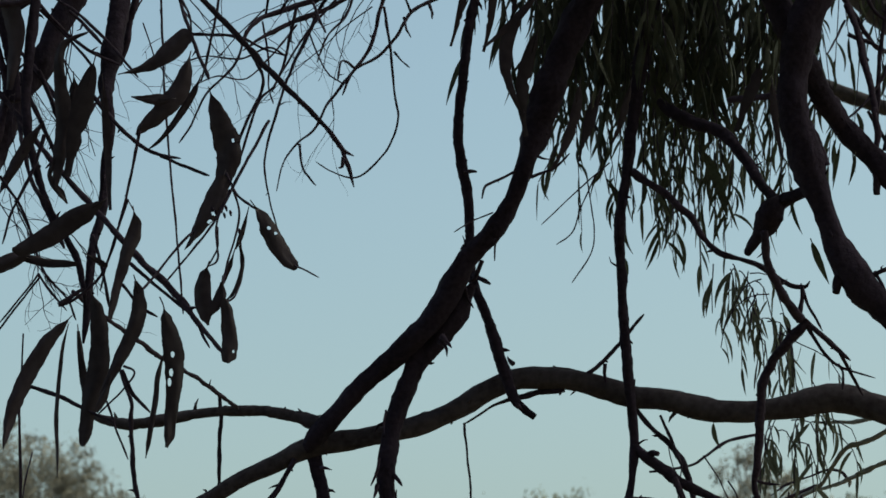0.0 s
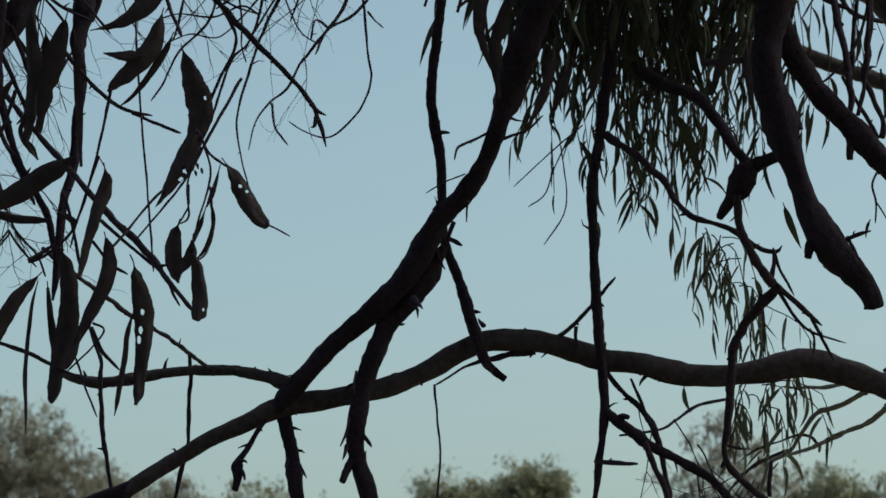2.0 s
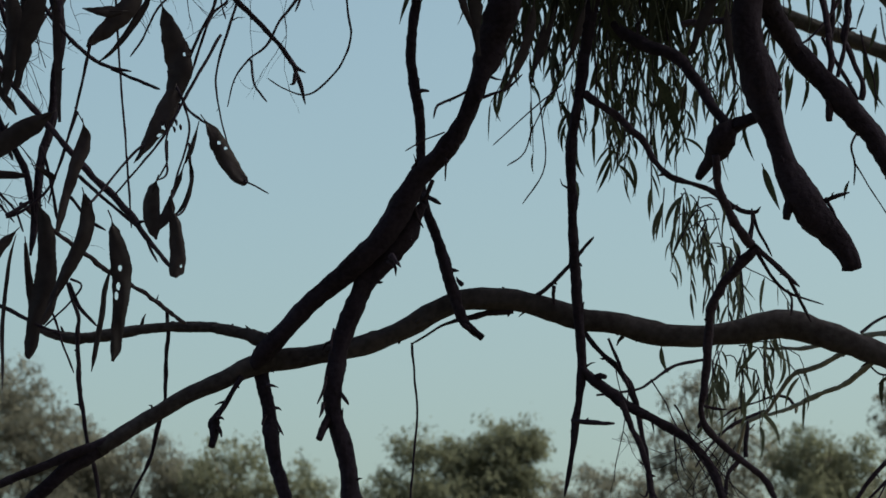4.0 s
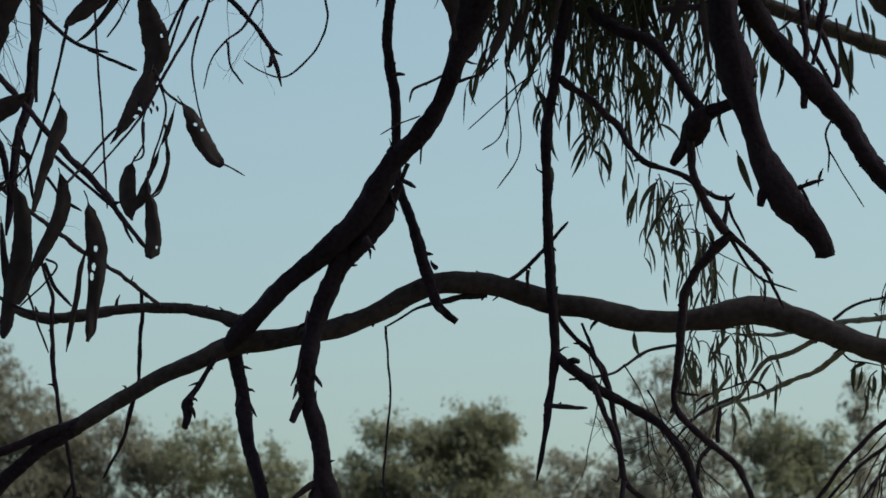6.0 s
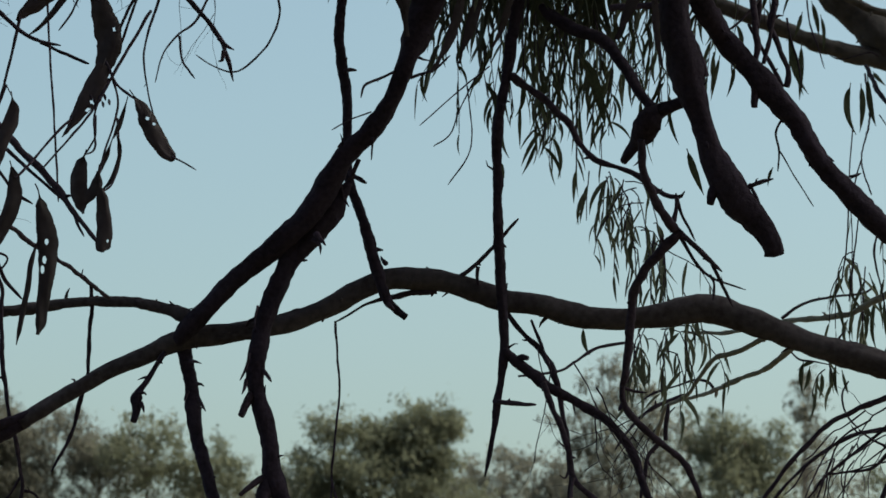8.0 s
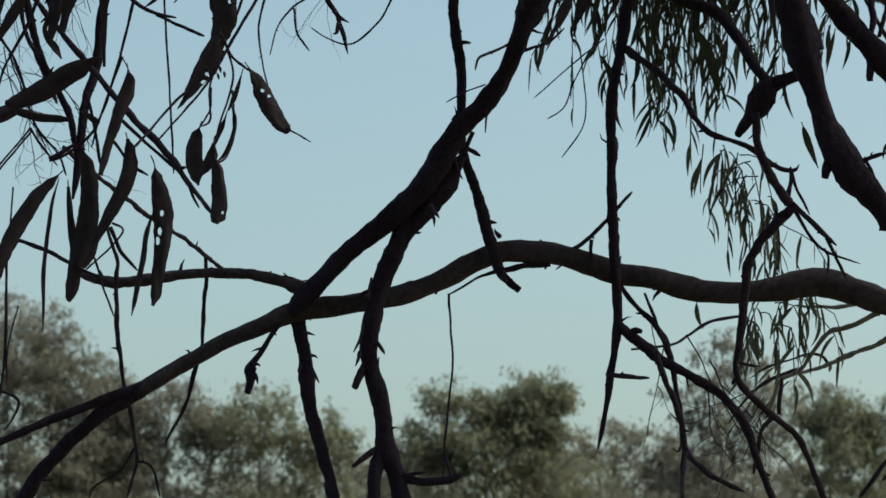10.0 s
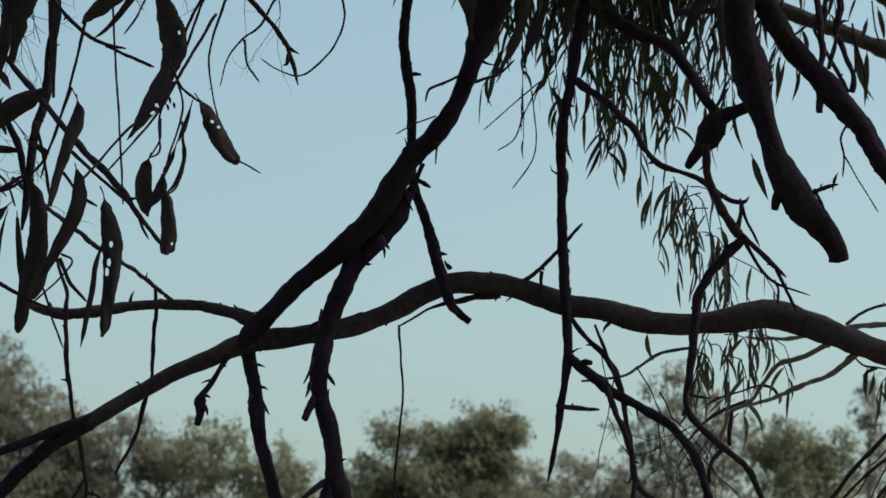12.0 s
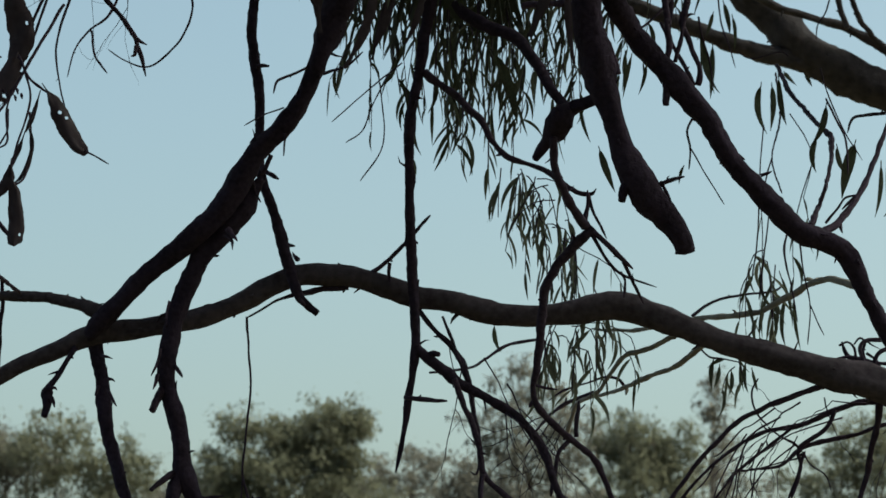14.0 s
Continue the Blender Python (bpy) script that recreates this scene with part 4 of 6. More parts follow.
bough("twig", [(-0.590, 7.340, 2.524, 4.9), (-0.578, 7.340, 2.526, 3.7), (-0.573, 7.340, 2.521, 2.5)])
bough("twig", [(-0.586, 7.340, 2.505, 4.9), (-0.580, 7.340, 2.493, 3.7), (-0.578, 7.340, 2.483, 2.5)])
bough("branch", [(0.650, 6.980, 2.930, 12.9), (0.640, 6.975, 2.908, 10.5), (0.636, 6.970, 2.890, 8.8)])
bough("twig", [(0.710, 6.980, 2.927, 5.3), (0.732, 6.965, 2.935, 4.7), (0.767, 6.950, 2.941, 2.9)])
bough("twig", [(0.652, 6.980, 3.015, 5.9), (0.669, 6.973, 2.994, 5.9), (0.685, 6.967, 2.963, 5.8), (0.696, 6.960, 2.940, 5.3)])
bough("twig", [(0.719, 6.980, 2.935, 4.1), (0.730, 6.970, 2.911, 3.5), (0.739, 6.960, 2.890, 2.3)])
bough("twig", [(0.949, 7.100, 2.976, 4.2), (0.965, 7.100, 2.981, 3.6), (0.973, 7.100, 2.985, 1.8)])
bough("branch", [(1.193, 7.150, 2.721, 9.6), (1.167, 7.218, 2.754, 8.5), (1.135, 7.286, 2.779, 8.0), (1.101, 7.355, 2.785, 8.0), (1.060, 7.423, 2.768, 8.7), (1.018, 7.491, 2.747, 7.5), (0.975, 7.559, 2.742, 7.0), (0.919, 7.627, 2.746, 6.4), (0.874, 7.695, 2.751, 5.8), (0.802, 7.764, 2.745, 5.2), (0.743, 7.832, 2.742, 4.6), (0.655, 7.900, 2.752, 3.3)], PALE_LIT_BARK)
bough("twig", [(1.183, 7.900, 2.875, 5.3), (1.167, 7.900, 2.881, 5.3), (1.156, 7.900, 2.877, 3.3)], PALE_LIT_BARK)
bough("branch", [(0.887, 7.420, 2.670, 8.7), (0.858, 7.500, 2.652, 7.6), (0.809, 7.580, 2.621, 6.4), (0.752, 7.660, 2.605, 6.4), (0.714, 7.740, 2.595, 5.8), (0.688, 7.820, 2.592, 4.6), (0.641, 7.900, 2.590, 4.0)], PALE_LIT_BARK)
bough("twig", [(0.733, 7.900, 2.618, 4.0), (0.731, 7.900, 2.603, 4.6), (0.730, 7.900, 2.596, 2.7)], PALE_LIT_BARK)
bough("branch", [(0.830, 7.420, 2.686, 6.2), (0.792, 7.480, 2.674, 5.7), (0.740, 7.540, 2.654, 6.3), (0.701, 7.600, 2.649, 5.7), (0.674, 7.660, 2.617, 5.1), (0.646, 7.720, 2.579, 5.2), (0.605, 7.780, 2.559, 5.2), (0.589, 7.840, 2.507, 5.3), (0.587, 7.900, 2.467, 4.6)], PALE_LIT_BARK)
bough("limb", [(0.766, 9.600, 4.535, 46.8), (0.934, 9.600, 4.339, 48.4), (1.100, 9.600, 4.169, 48.4), (1.286, 9.600, 3.975, 50.0), (1.366, 9.600, 3.891, 53.2), (1.465, 9.600, 3.816, 58.0), (1.581, 9.600, 3.757, 54.8), (1.684, 9.600, 3.721, 54.8), (1.913, 9.600, 3.619, 72.5), (2.243, 9.600, 3.463, 104.8)], LIMB_BARK)
bough("branch", [(0.840, 9.500, 3.977, 19.1), (0.924, 9.514, 3.945, 20.8), (1.041, 9.529, 3.903, 21.6), (1.125, 9.543, 3.874, 21.6), (1.210, 9.557, 3.845, 23.3), (1.294, 9.571, 3.822, 26.5), (1.396, 9.586, 3.803, 30.6), (1.498, 9.600, 3.788, 24.2)], LIMB_BARK)
bough("twig", [(1.222, 8.800, 3.589, 3.0), (1.167, 8.333, 3.372, 2.8), (1.080, 7.867, 3.168, 2.0), (1.036, 7.400, 2.994, 1.9)])
bough("twig", [(1.015, 7.400, 3.074, 1.9), (1.003, 7.400, 3.035, 1.9), (0.995, 7.400, 2.996, 1.5)])
bough("twig", [(0.972, 7.300, 2.964, 1.8), (0.979, 7.400, 2.880, 1.9), (0.981, 7.500, 2.819, 1.9)])
bough("twig", [(0.997, 7.300, 2.952, 1.8), (0.997, 7.400, 2.867, 1.9), (0.996, 7.500, 2.767, 1.9)])
bough("twig", [(1.034, 7.300, 2.889, 2.5), (1.026, 7.300, 2.838, 2.5), (1.042, 7.300, 2.762, 1.8), (1.054, 7.300, 2.686, 1.5)])
bough("twig", [(1.059, 7.300, 2.889, 2.5), (1.068, 7.300, 2.800, 1.8), (1.082, 7.300, 2.725, 1.5), (1.076, 7.300, 2.636, 1.5)])
bough("twig", [(1.082, 7.300, 2.725, 1.5), (1.098, 7.300, 2.687, 1.5), (1.113, 7.300, 2.657, 1.5)])
bough("twig", [(1.139, 7.400, 3.213, 2.5), (1.158, 7.367, 3.154, 2.5), (1.172, 7.333, 3.102, 2.5), (1.171, 7.300, 3.018, 1.8)])
bough("twig", [(1.135, 7.400, 2.927, 3.1), (1.156, 7.367, 2.953, 2.5), (1.170, 7.333, 2.973, 2.5), (1.196, 7.300, 2.974, 2.5)])
bough("twig", [(1.110, 7.400, 2.933, 3.1), (1.115, 7.350, 2.963, 2.5), (1.121, 7.300, 2.992, 2.5)])
bough("branch", [(-0.277, 7.400, 3.752, 5.6), (-0.366, 7.360, 3.696, 5.6), (-0.447, 7.320, 3.637, 5.5), (-0.528, 7.280, 3.594, 6.1), (-0.588, 7.240, 3.553, 4.3), (-0.629, 7.200, 3.513, 2.4)])
bough("twig", [(-0.213, 7.300, 3.939, 3.5), (-0.288, 7.300, 3.838, 3.3), (-0.362, 7.300, 3.738, 3.1), (-0.419, 7.275, 3.653, 3.1), (-0.475, 7.250, 3.582, 3.0), (-0.511, 7.225, 3.524, 2.4), (-0.547, 7.200, 3.453, 2.4)])
bough("twig", [(-0.554, 7.300, 3.624, 3.1), (-0.512, 7.250, 3.674, 3.0), (-0.483, 7.200, 3.712, 3.6), (-0.428, 7.200, 3.824, 4.0), (-0.373, 7.200, 3.936, 4.2)])
bough("twig", [(-0.586, 7.300, 3.618, 3.1), (-0.569, 7.250, 3.676, 3.0), (-0.546, 7.200, 3.713, 3.6), (-0.503, 7.200, 3.830, 4.0), (-0.460, 7.200, 3.948, 4.2)])
bough("twig", [(-0.527, 7.100, 3.472, 2.4), (-0.562, 7.075, 3.485, 2.4), (-0.621, 7.050, 3.455, 2.4), (-0.693, 7.025, 3.456, 1.8), (-0.739, 7.000, 3.438, 1.8)])
bough("twig", [(-0.974, 6.200, 3.340, 4.7), (-0.913, 6.150, 3.358, 4.6), (-0.859, 6.100, 3.398, 4.6), (-0.778, 6.100, 3.493, 5.0), (-0.697, 6.100, 3.588, 5.4)])
bough("twig", [(-0.982, 6.200, 3.273, 3.6), (-0.920, 6.167, 3.196, 3.6), (-0.870, 6.133, 3.099, 3.1), (-0.883, 6.100, 3.005, 2.6)])
bough("twig", [(-0.790, 6.200, 3.202, 3.1), (-0.822, 6.167, 3.139, 2.6), (-0.853, 6.133, 3.066, 2.6), (-0.904, 6.100, 3.005, 2.6)])
bough("twig", [(-0.927, 6.100, 3.333, 3.6), (-0.877, 6.100, 3.277, 3.1), (-0.827, 6.100, 3.232, 3.1), (-0.762, 6.100, 3.198, 2.6)])
bough("twig", [(0.434, 7.100, 3.344, 7.2), (0.480, 7.050, 3.336, 7.7), (0.539, 7.000, 3.324, 7.6)])
bough("twig", [(0.719, 7.300, 3.604, 8.6), (0.734, 7.275, 3.545, 7.3), (0.746, 7.250, 3.460, 8.5), (0.754, 7.225, 3.402, 7.9), (0.761, 7.200, 3.332, 6.0)])
bough("twig", [(0.717, 7.300, 3.539, 4.9), (0.747, 7.300, 3.525, 4.9), (0.781, 7.300, 3.509, 4.3)])
bough("twig", [(0.755, 7.200, 3.345, 7.3), (0.761, 7.200, 3.294, 7.3), (0.754, 7.200, 3.243, 6.6)])
bough("twig", [(-0.859, 6.100, 3.307, 3.6), (-0.827, 6.100, 3.275, 3.6), (-0.797, 6.100, 3.239, 3.1)])
bough("twig", [(-0.923, 6.100, 3.320, 3.1), (-0.880, 6.100, 3.275, 2.6), (-0.827, 6.100, 3.213, 2.6), (-0.811, 6.100, 3.190, 2.6)])
bough("twig", [(-0.918, 6.100, 3.193, 4.6), (-0.896, 6.100, 3.144, 4.6), (-0.880, 6.100, 3.094, 4.1)])
bough("twig", [(-0.939, 6.100, 3.150, 4.1), (-0.901, 6.100, 3.068, 4.6), (-0.885, 6.100, 3.024, 4.1)])
bough("twig", [(-0.942, 6.100, 3.058, 4.1), (-0.928, 6.067, 2.985, 4.1), (-0.886, 6.033, 2.897, 4.6), (-0.855, 6.000, 2.831, 4.5)])
bough("twig", [(-0.955, 6.100, 3.102, 5.1), (-0.930, 6.000, 3.013, 3.5)])
bough("twig", [(-0.901, 6.000, 2.785, 2.5), (-0.884, 6.000, 2.758, 2.5), (-0.850, 6.000, 2.715, 2.0)])
bough("twig", [(-0.901, 6.000, 2.785, 2.0), (-0.937, 6.000, 2.738, 2.0), (-0.973, 6.000, 2.695, 2.0)])
bough("twig", [(-0.865, 6.000, 2.726, 4.5), (-0.844, 6.000, 2.738, 4.0), (-0.819, 6.000, 2.756, 3.5)])
bough("twig", [(-0.750, 6.000, 2.603, 4.0), (-0.731, 6.000, 2.561, 4.0), (-0.699, 6.000, 2.524, 3.0)])
bough("twig", [(-0.747, 6.000, 2.610, 2.5), (-0.726, 6.000, 2.597, 2.0), (-0.752, 6.000, 2.562, 2.0), (-0.793, 6.000, 2.522, 2.0)])
bough("twig", [(-1.134, 6.100, 4.500, 10.6), (-1.074, 6.100, 4.006, 9.9), (-1.015, 6.100, 3.511, 9.2), (-1.001, 6.100, 3.389, 9.2), (-0.987, 6.100, 3.289, 10.2), (-0.968, 6.100, 3.211, 11.3), (-0.960, 6.100, 3.135, 12.3)])
bough("twig", [(-0.708, 7.430, 2.779, 4.4), (-0.707, 7.435, 2.732, 4.4), (-0.711, 7.440, 2.656, 4.4), (-0.713, 7.445, 2.581, 4.4), (-0.727, 7.450, 2.530, 5.6), (-0.745, 7.455, 2.454, 4.4), (-0.790, 7.460, 2.363, 3.1)])
bough("twig", [(-0.934, 7.420, 2.855, 3.1), (-0.920, 7.424, 2.805, 4.4), (-0.906, 7.428, 2.767, 5.0), (-0.908, 7.432, 2.729, 5.6), (-0.905, 7.436, 2.653, 5.6), (-0.895, 7.440, 2.552, 5.0), (-0.883, 7.444, 2.477, 4.4), (-0.869, 7.448, 2.427, 5.0), (-0.855, 7.452, 2.352, 4.4), (-0.854, 7.456, 2.314, 3.8), (-0.872, 7.460, 2.239, 3.1)])
bough("twig", [(-0.855, 7.460, 2.321, 3.8), (-0.827, 7.460, 2.315, 3.1), (-0.811, 7.460, 2.290, 3.1), (-0.799, 7.460, 2.240, 2.5)])
bough("twig", [(-0.858, 7.460, 2.352, 3.1), (-0.889, 7.460, 2.302, 2.5), (-0.945, 7.460, 2.263, 2.5), (-0.956, 7.460, 2.238, 1.9)])
bough("twig", [(-0.731, 5.90, 2.905, 1.0), (-0.722, 5.90, 2.890, 1.0), (-0.714, 5.90, 2.874, 1.5)])
bough("twig", [(-0.563, 5.90, 2.842, 1.2), (-0.564, 5.90, 2.806, 1.5), (-0.573, 5.90, 2.786, 1.5), (-0.583, 5.90, 2.768, 1.5)])
bough("twig", [(-0.669, 5.90, 2.717, 1.2), (-0.664, 5.90, 2.707, 1.5), (-0.660, 5.90, 2.694, 1.5)])
bough("branch", [(1.095, 7.50, 2.420, 3.6), (1.081, 7.50, 2.369, 3.6), (1.066, 7.50, 2.337, 3.2), (1.050, 7.50, 2.293, 2.7)])
bough("branch", [(0.981, 7.50, 2.461, 2.7), (0.960, 7.50, 2.432, 2.2), (0.945, 7.50, 2.391, 2.7), (0.929, 7.50, 2.349, 2.2), (0.910, 7.50, 2.298, 1.8)])
bough("twig", [(1.074, 7.50, 2.436, 2.2), (1.031, 7.50, 2.403, 1.8), (1.000, 7.50, 2.371, 1.8), (0.977, 7.50, 2.340, 1.8), (0.949, 7.50, 2.299, 1.4)])
bough("twig", [(1.042, 7.50, 2.499, 2.2), (0.988, 7.50, 2.468, 2.2), (0.939, 7.50, 2.424, 2.2), (0.901, 7.50, 2.402, 1.8), (0.870, 7.50, 2.352, 1.8), (0.843, 7.50, 2.326, 1.4)])
bough("twig", [(0.992, 7.50, 2.586, 1.9), (0.978, 7.50, 2.560, 2.5), (0.980, 7.50, 2.527, 2.5), (0.994, 7.50, 2.499, 2.5), (1.014, 7.50, 2.478, 2.5)])
bough("twig", [(1.014, 7.50, 2.476, 2.2), (1.044, 7.50, 2.453, 2.2), (1.072, 7.50, 2.439, 3.2), (1.090, 7.50, 2.420, 3.6)])
bough("twig", [(0.965, 7.50, 2.460, 1.8), (0.942, 7.50, 2.425, 1.8), (0.916, 7.50, 2.378, 1.8), (0.895, 7.50, 2.332, 1.4), (0.885, 7.50, 2.296, 1.4)])
bough("twig", [(1.030, 7.50, 2.520, 2.2), (0.978, 7.50, 2.481, 1.8), (0.953, 7.50, 2.468, 1.8), (0.909, 7.50, 2.419, 1.8), (0.888, 7.50, 2.406, 1.4)])
bough("twig", [(1.093, 7.50, 2.420, 1.8), (1.108, 7.50, 2.392, 1.8), (1.143, 7.50, 2.367, 1.8), (1.155, 7.50, 2.332, 1.4)])
bough("twig", [(1.003, 7.50, 2.407, 1.8), (0.985, 7.50, 2.381, 1.8), (0.979, 7.50, 2.343, 1.8), (0.971, 7.50, 2.305, 1.4)])
bough("twig", [(1.086, 7.50, 2.408, 2.2), (1.028, 7.50, 2.392, 1.8), (0.977, 7.50, 2.378, 1.8), (0.936, 7.50, 2.378, 1.4)])
bough("twig", [(1.164, 7.45, 2.625, 3.1), (1.195, 7.45, 2.630, 3.8), (1.231, 7.45, 2.623, 4.4), (1.266, 7.45, 2.616, 3.8), (1.300, 7.45, 2.619, 3.1)])
bough("twig", [(1.169, 7.45, 2.656, 2.5), (1.188, 7.45, 2.664, 2.5), (1.203, 7.45, 2.651, 3.1), (1.208, 7.45, 2.620, 3.8), (1.215, 7.45, 2.595, 4.4)])
bough("twig", [(1.203, 7.45, 2.659, 1.9), (1.216, 7.45, 2.674, 2.5), (1.229, 7.45, 2.664, 2.5), (1.223, 7.45, 2.643, 3.1), (1.231, 7.45, 2.608, 3.8)])
bough("twig", [(1.226, 7.45, 2.669, 1.9), (1.254, 7.45, 2.666, 1.9), (1.283, 7.45, 2.667, 1.3)])
bough("twig", [(1.231, 7.45, 2.640, 3.1), (1.254, 7.45, 2.623, 3.1), (1.266, 7.45, 2.600, 2.5), (1.292, 7.45, 2.593, 2.5)])
bough("twig", [(-1.013, 6.05, 3.304, 6.1), (-0.979, 6.05, 3.310, 6.6), (-0.944, 6.05, 3.313, 6.1), (-0.909, 6.05, 3.337, 5.6), (-0.873, 6.05, 3.371, 5.1)])
bough("twig", [(-0.619, 6.00, 3.234, 1.5), (-0.624, 6.00, 3.269, 2.5), (-0.647, 6.00, 3.313, 3.0), (-0.660, 6.00, 3.346, 3.0)])
bough("twig", [(-1.002, 6.10, 3.274, 5.6), (-0.989, 6.10, 3.219, 6.1), (-0.978, 6.10, 3.169, 7.2), (-0.983, 6.10, 3.109, 7.2), (-1.000, 6.10, 3.044, 8.2)])
bough("branch", [(-0.131, 7.275, 2.988, 8.5), (-0.150, 7.278, 2.960, 18.0), (-0.168, 7.282, 2.928, 24.5), (-0.194, 7.288, 2.890, 23.0), (-0.228, 7.296, 2.845, 16.0), (-0.262, 7.304, 2.792, 8.0)])
bough("twig", [(1.127, 7.40, 3.285, 1.6), (1.137, 7.40, 3.243, 1.6), (1.153, 7.40, 3.199, 1.6), (1.182, 7.40, 3.134, 1.6), (1.220, 7.40, 3.072, 1.2)])
bough("twig", [(1.042, 8.60, 3.755, 2.2), (1.051, 8.60, 3.679, 2.2), (1.071, 8.60, 3.618, 1.8), (1.088, 8.60, 3.557, 1.4)])
bough("twig", [(0.874, 7.60, 3.448, 2.6), (0.884, 7.60, 3.394, 2.6), (0.900, 7.60, 3.340, 1.9), (0.907, 7.60, 3.273, 1.3)])
bough("twig", [(1.342, 8.60, 3.757, 2.2), (1.330, 8.60, 3.714, 2.2), (1.308, 8.60, 3.677, 1.8), (1.302, 8.60, 3.637, 1.4)])
bough("twig", [(1.229, 8.60, 3.590, 2.2), (1.205, 8.60, 3.602, 2.2), (1.131, 8.60, 3.582, 1.8), (1.089, 8.60, 3.603, 1.4)])
bough("twig", [(0.862, 7.50, 2.652, 2.5), (0.882, 7.50, 2.634, 2.5), (0.916, 7.50, 2.629, 1.9), (0.954, 7.50, 2.622, 1.6)])
for dx, dz in ((0, 0), (-0.009, -0.004), (0.010, 0.003), (0.018, -0.006), (-0.016, 0.002), (0.006, -0.010)):
    bough("gumnut", [(-0.566 + dx, 5.97, 2.893 + dz, 1.4), (-0.564 + dx, 5.97, 2.888 + dz, 3.2), (-0.563 + dx, 5.97, 2.882 + dz, 2.6)], label="small brown gumnut")

# ---- the large leaves that can be told apart ----
blade("dry", 35, (-0.001, 7.000, 3.541), (-0.048, 7.000, 3.429), (-0.012, 7.000, 3.303))
blade("dry", 21, (0.024, 7.000, 3.566), (-0.032, 7.000, 3.504), (-0.094, 7.000, 3.452))
blade("dry", 19, (-0.121, 7.000, 3.632), (-0.139, 7.000, 3.544), (-0.164, 7.000, 3.456))
blade("dry", 35, (0.022, 7.000, 3.478), (-0.011, 7.000, 3.366), (-0.007, 7.000, 3.253))
blade("dry", 26, (0.110, 7.000, 3.363), (0.090, 7.000, 3.264), (0.044, 7.000, 3.176))
blade("dry", 16, (0.134, 7.000, 3.325), (0.120, 7.000, 3.263), (0.104, 7.000, 3.195))
blade("dry", 16, (0.152, 7.000, 3.343), (0.133, 7.000, 3.275), (0.120, 7.000, 3.238))
blade("dry", 19, (0.222, 7.100, 3.386), (0.202, 7.100, 3.310), (0.176, 7.100, 3.254))
blade("dry", 16, (-0.030, 7.000, 3.605), (-0.025, 7.000, 3.554), (-0.032, 7.000, 3.516))
blade("dry", 21, (-0.067, 7.000, 3.618), (-0.074, 7.000, 3.530), (-0.094, 7.000, 3.442))
blade("dry", 30, (0.491, 6.900, 3.366), (0.465, 6.900, 3.305), (0.433, 6.900, 3.227))
blade("dry", 19, (0.514, 6.900, 3.329), (0.517, 6.900, 3.255), (0.529, 6.900, 3.170))
blade("green", 24, (0.377, 7.100, 3.231), (0.405, 7.100, 3.156), (0.421, 7.100, 3.081))
blade("green", 16, (0.608, 7.200, 3.047), (0.623, 7.200, 3.000), (0.642, 7.200, 2.952))
blade("green", 7, (0.792, 7.200, 3.012), (0.785, 7.200, 2.994), (0.782, 7.200, 2.972))
blade("green", 18, (1.073, 8.000, 3.374), (1.066, 8.000, 3.314), (1.087, 8.000, 3.255))
blade("green", 15, (1.100, 8.000, 3.374), (1.103, 8.000, 3.322), (1.095, 8.000, 3.262))
blade("green", 15, (1.117, 8.000, 3.393), (1.122, 8.000, 3.329), (1.135, 8.000, 3.277))
blade("green", 16, (1.139, 7.400, 3.196), (1.130, 7.400, 3.147), (1.104, 7.400, 3.105))
blade("green", 14, (1.117, 7.400, 3.121), (1.106, 7.400, 3.082), (1.115, 7.400, 3.042))
blade("green", 26, (1.203, 7.400, 3.109), (1.185, 7.400, 3.051), (1.172, 7.400, 2.983))
blade("green", 14, (1.163, 7.400, 3.102), (1.170, 7.400, 3.063), (1.188, 7.400, 3.038))
blade("green", 12, (1.262, 7.400, 3.061), (1.260, 7.400, 3.000), (1.246, 7.400, 2.940))
blade("green", 12, (1.278, 7.400, 3.065), (1.278, 7.400, 3.026), (1.273, 7.400, 2.992))
blade("green", 12, (1.304, 7.400, 3.000), (1.289, 7.400, 2.968), (1.266, 7.400, 2.943))
blade("green", 16, (1.028, 8.600, 3.614), (1.026, 8.600, 3.541), (1.021, 8.600, 3.471))
blade("green", 16, (1.007, 8.600, 3.605), (1.011, 8.600, 3.548), (1.046, 8.600, 3.487))
blade("green", 9, (0.659, 7.000, 3.211), (0.650, 7.000, 3.168), (0.640, 7.000, 3.118))
blade("green", 8, (0.691, 7.000, 3.193), (0.686, 7.000, 3.162), (0.674, 7.000, 3.127))
blade("green", 10, (0.996, 7.600, 2.838), (0.981, 7.600, 2.809), (0.961, 7.600, 2.760))
blade("green", 10, (1.028, 7.600, 2.794), (1.014, 7.600, 2.737), (1.009, 7.600, 2.694))
blade("green", 10, (1.004, 7.600, 2.737), (0.996, 7.600, 2.711), (1.003, 7.600, 2.678))
blade("green", 9, (1.041, 7.600, 2.757), (1.048, 7.600, 2.718), (1.040, 7.600, 2.681))
blade("green", 10, (1.071, 7.600, 2.791), (1.061, 7.600, 2.725), (1.071, 7.600, 2.671))
blade("green", 8, (1.060, 7.600, 2.839), (1.080, 7.600, 2.777), (1.086, 7.600, 2.719))
blade("green", 9, (1.089, 7.600, 2.784), (1.094, 7.600, 2.719), (1.105, 7.600, 2.664))
blade("green", 10, (0.917, 7.600, 2.628), (0.913, 7.600, 2.599), (0.903, 7.600, 2.578))
blade("green", 10, (0.944, 7.600, 2.615), (0.945, 7.600, 2.586), (0.937, 7.600, 2.558))
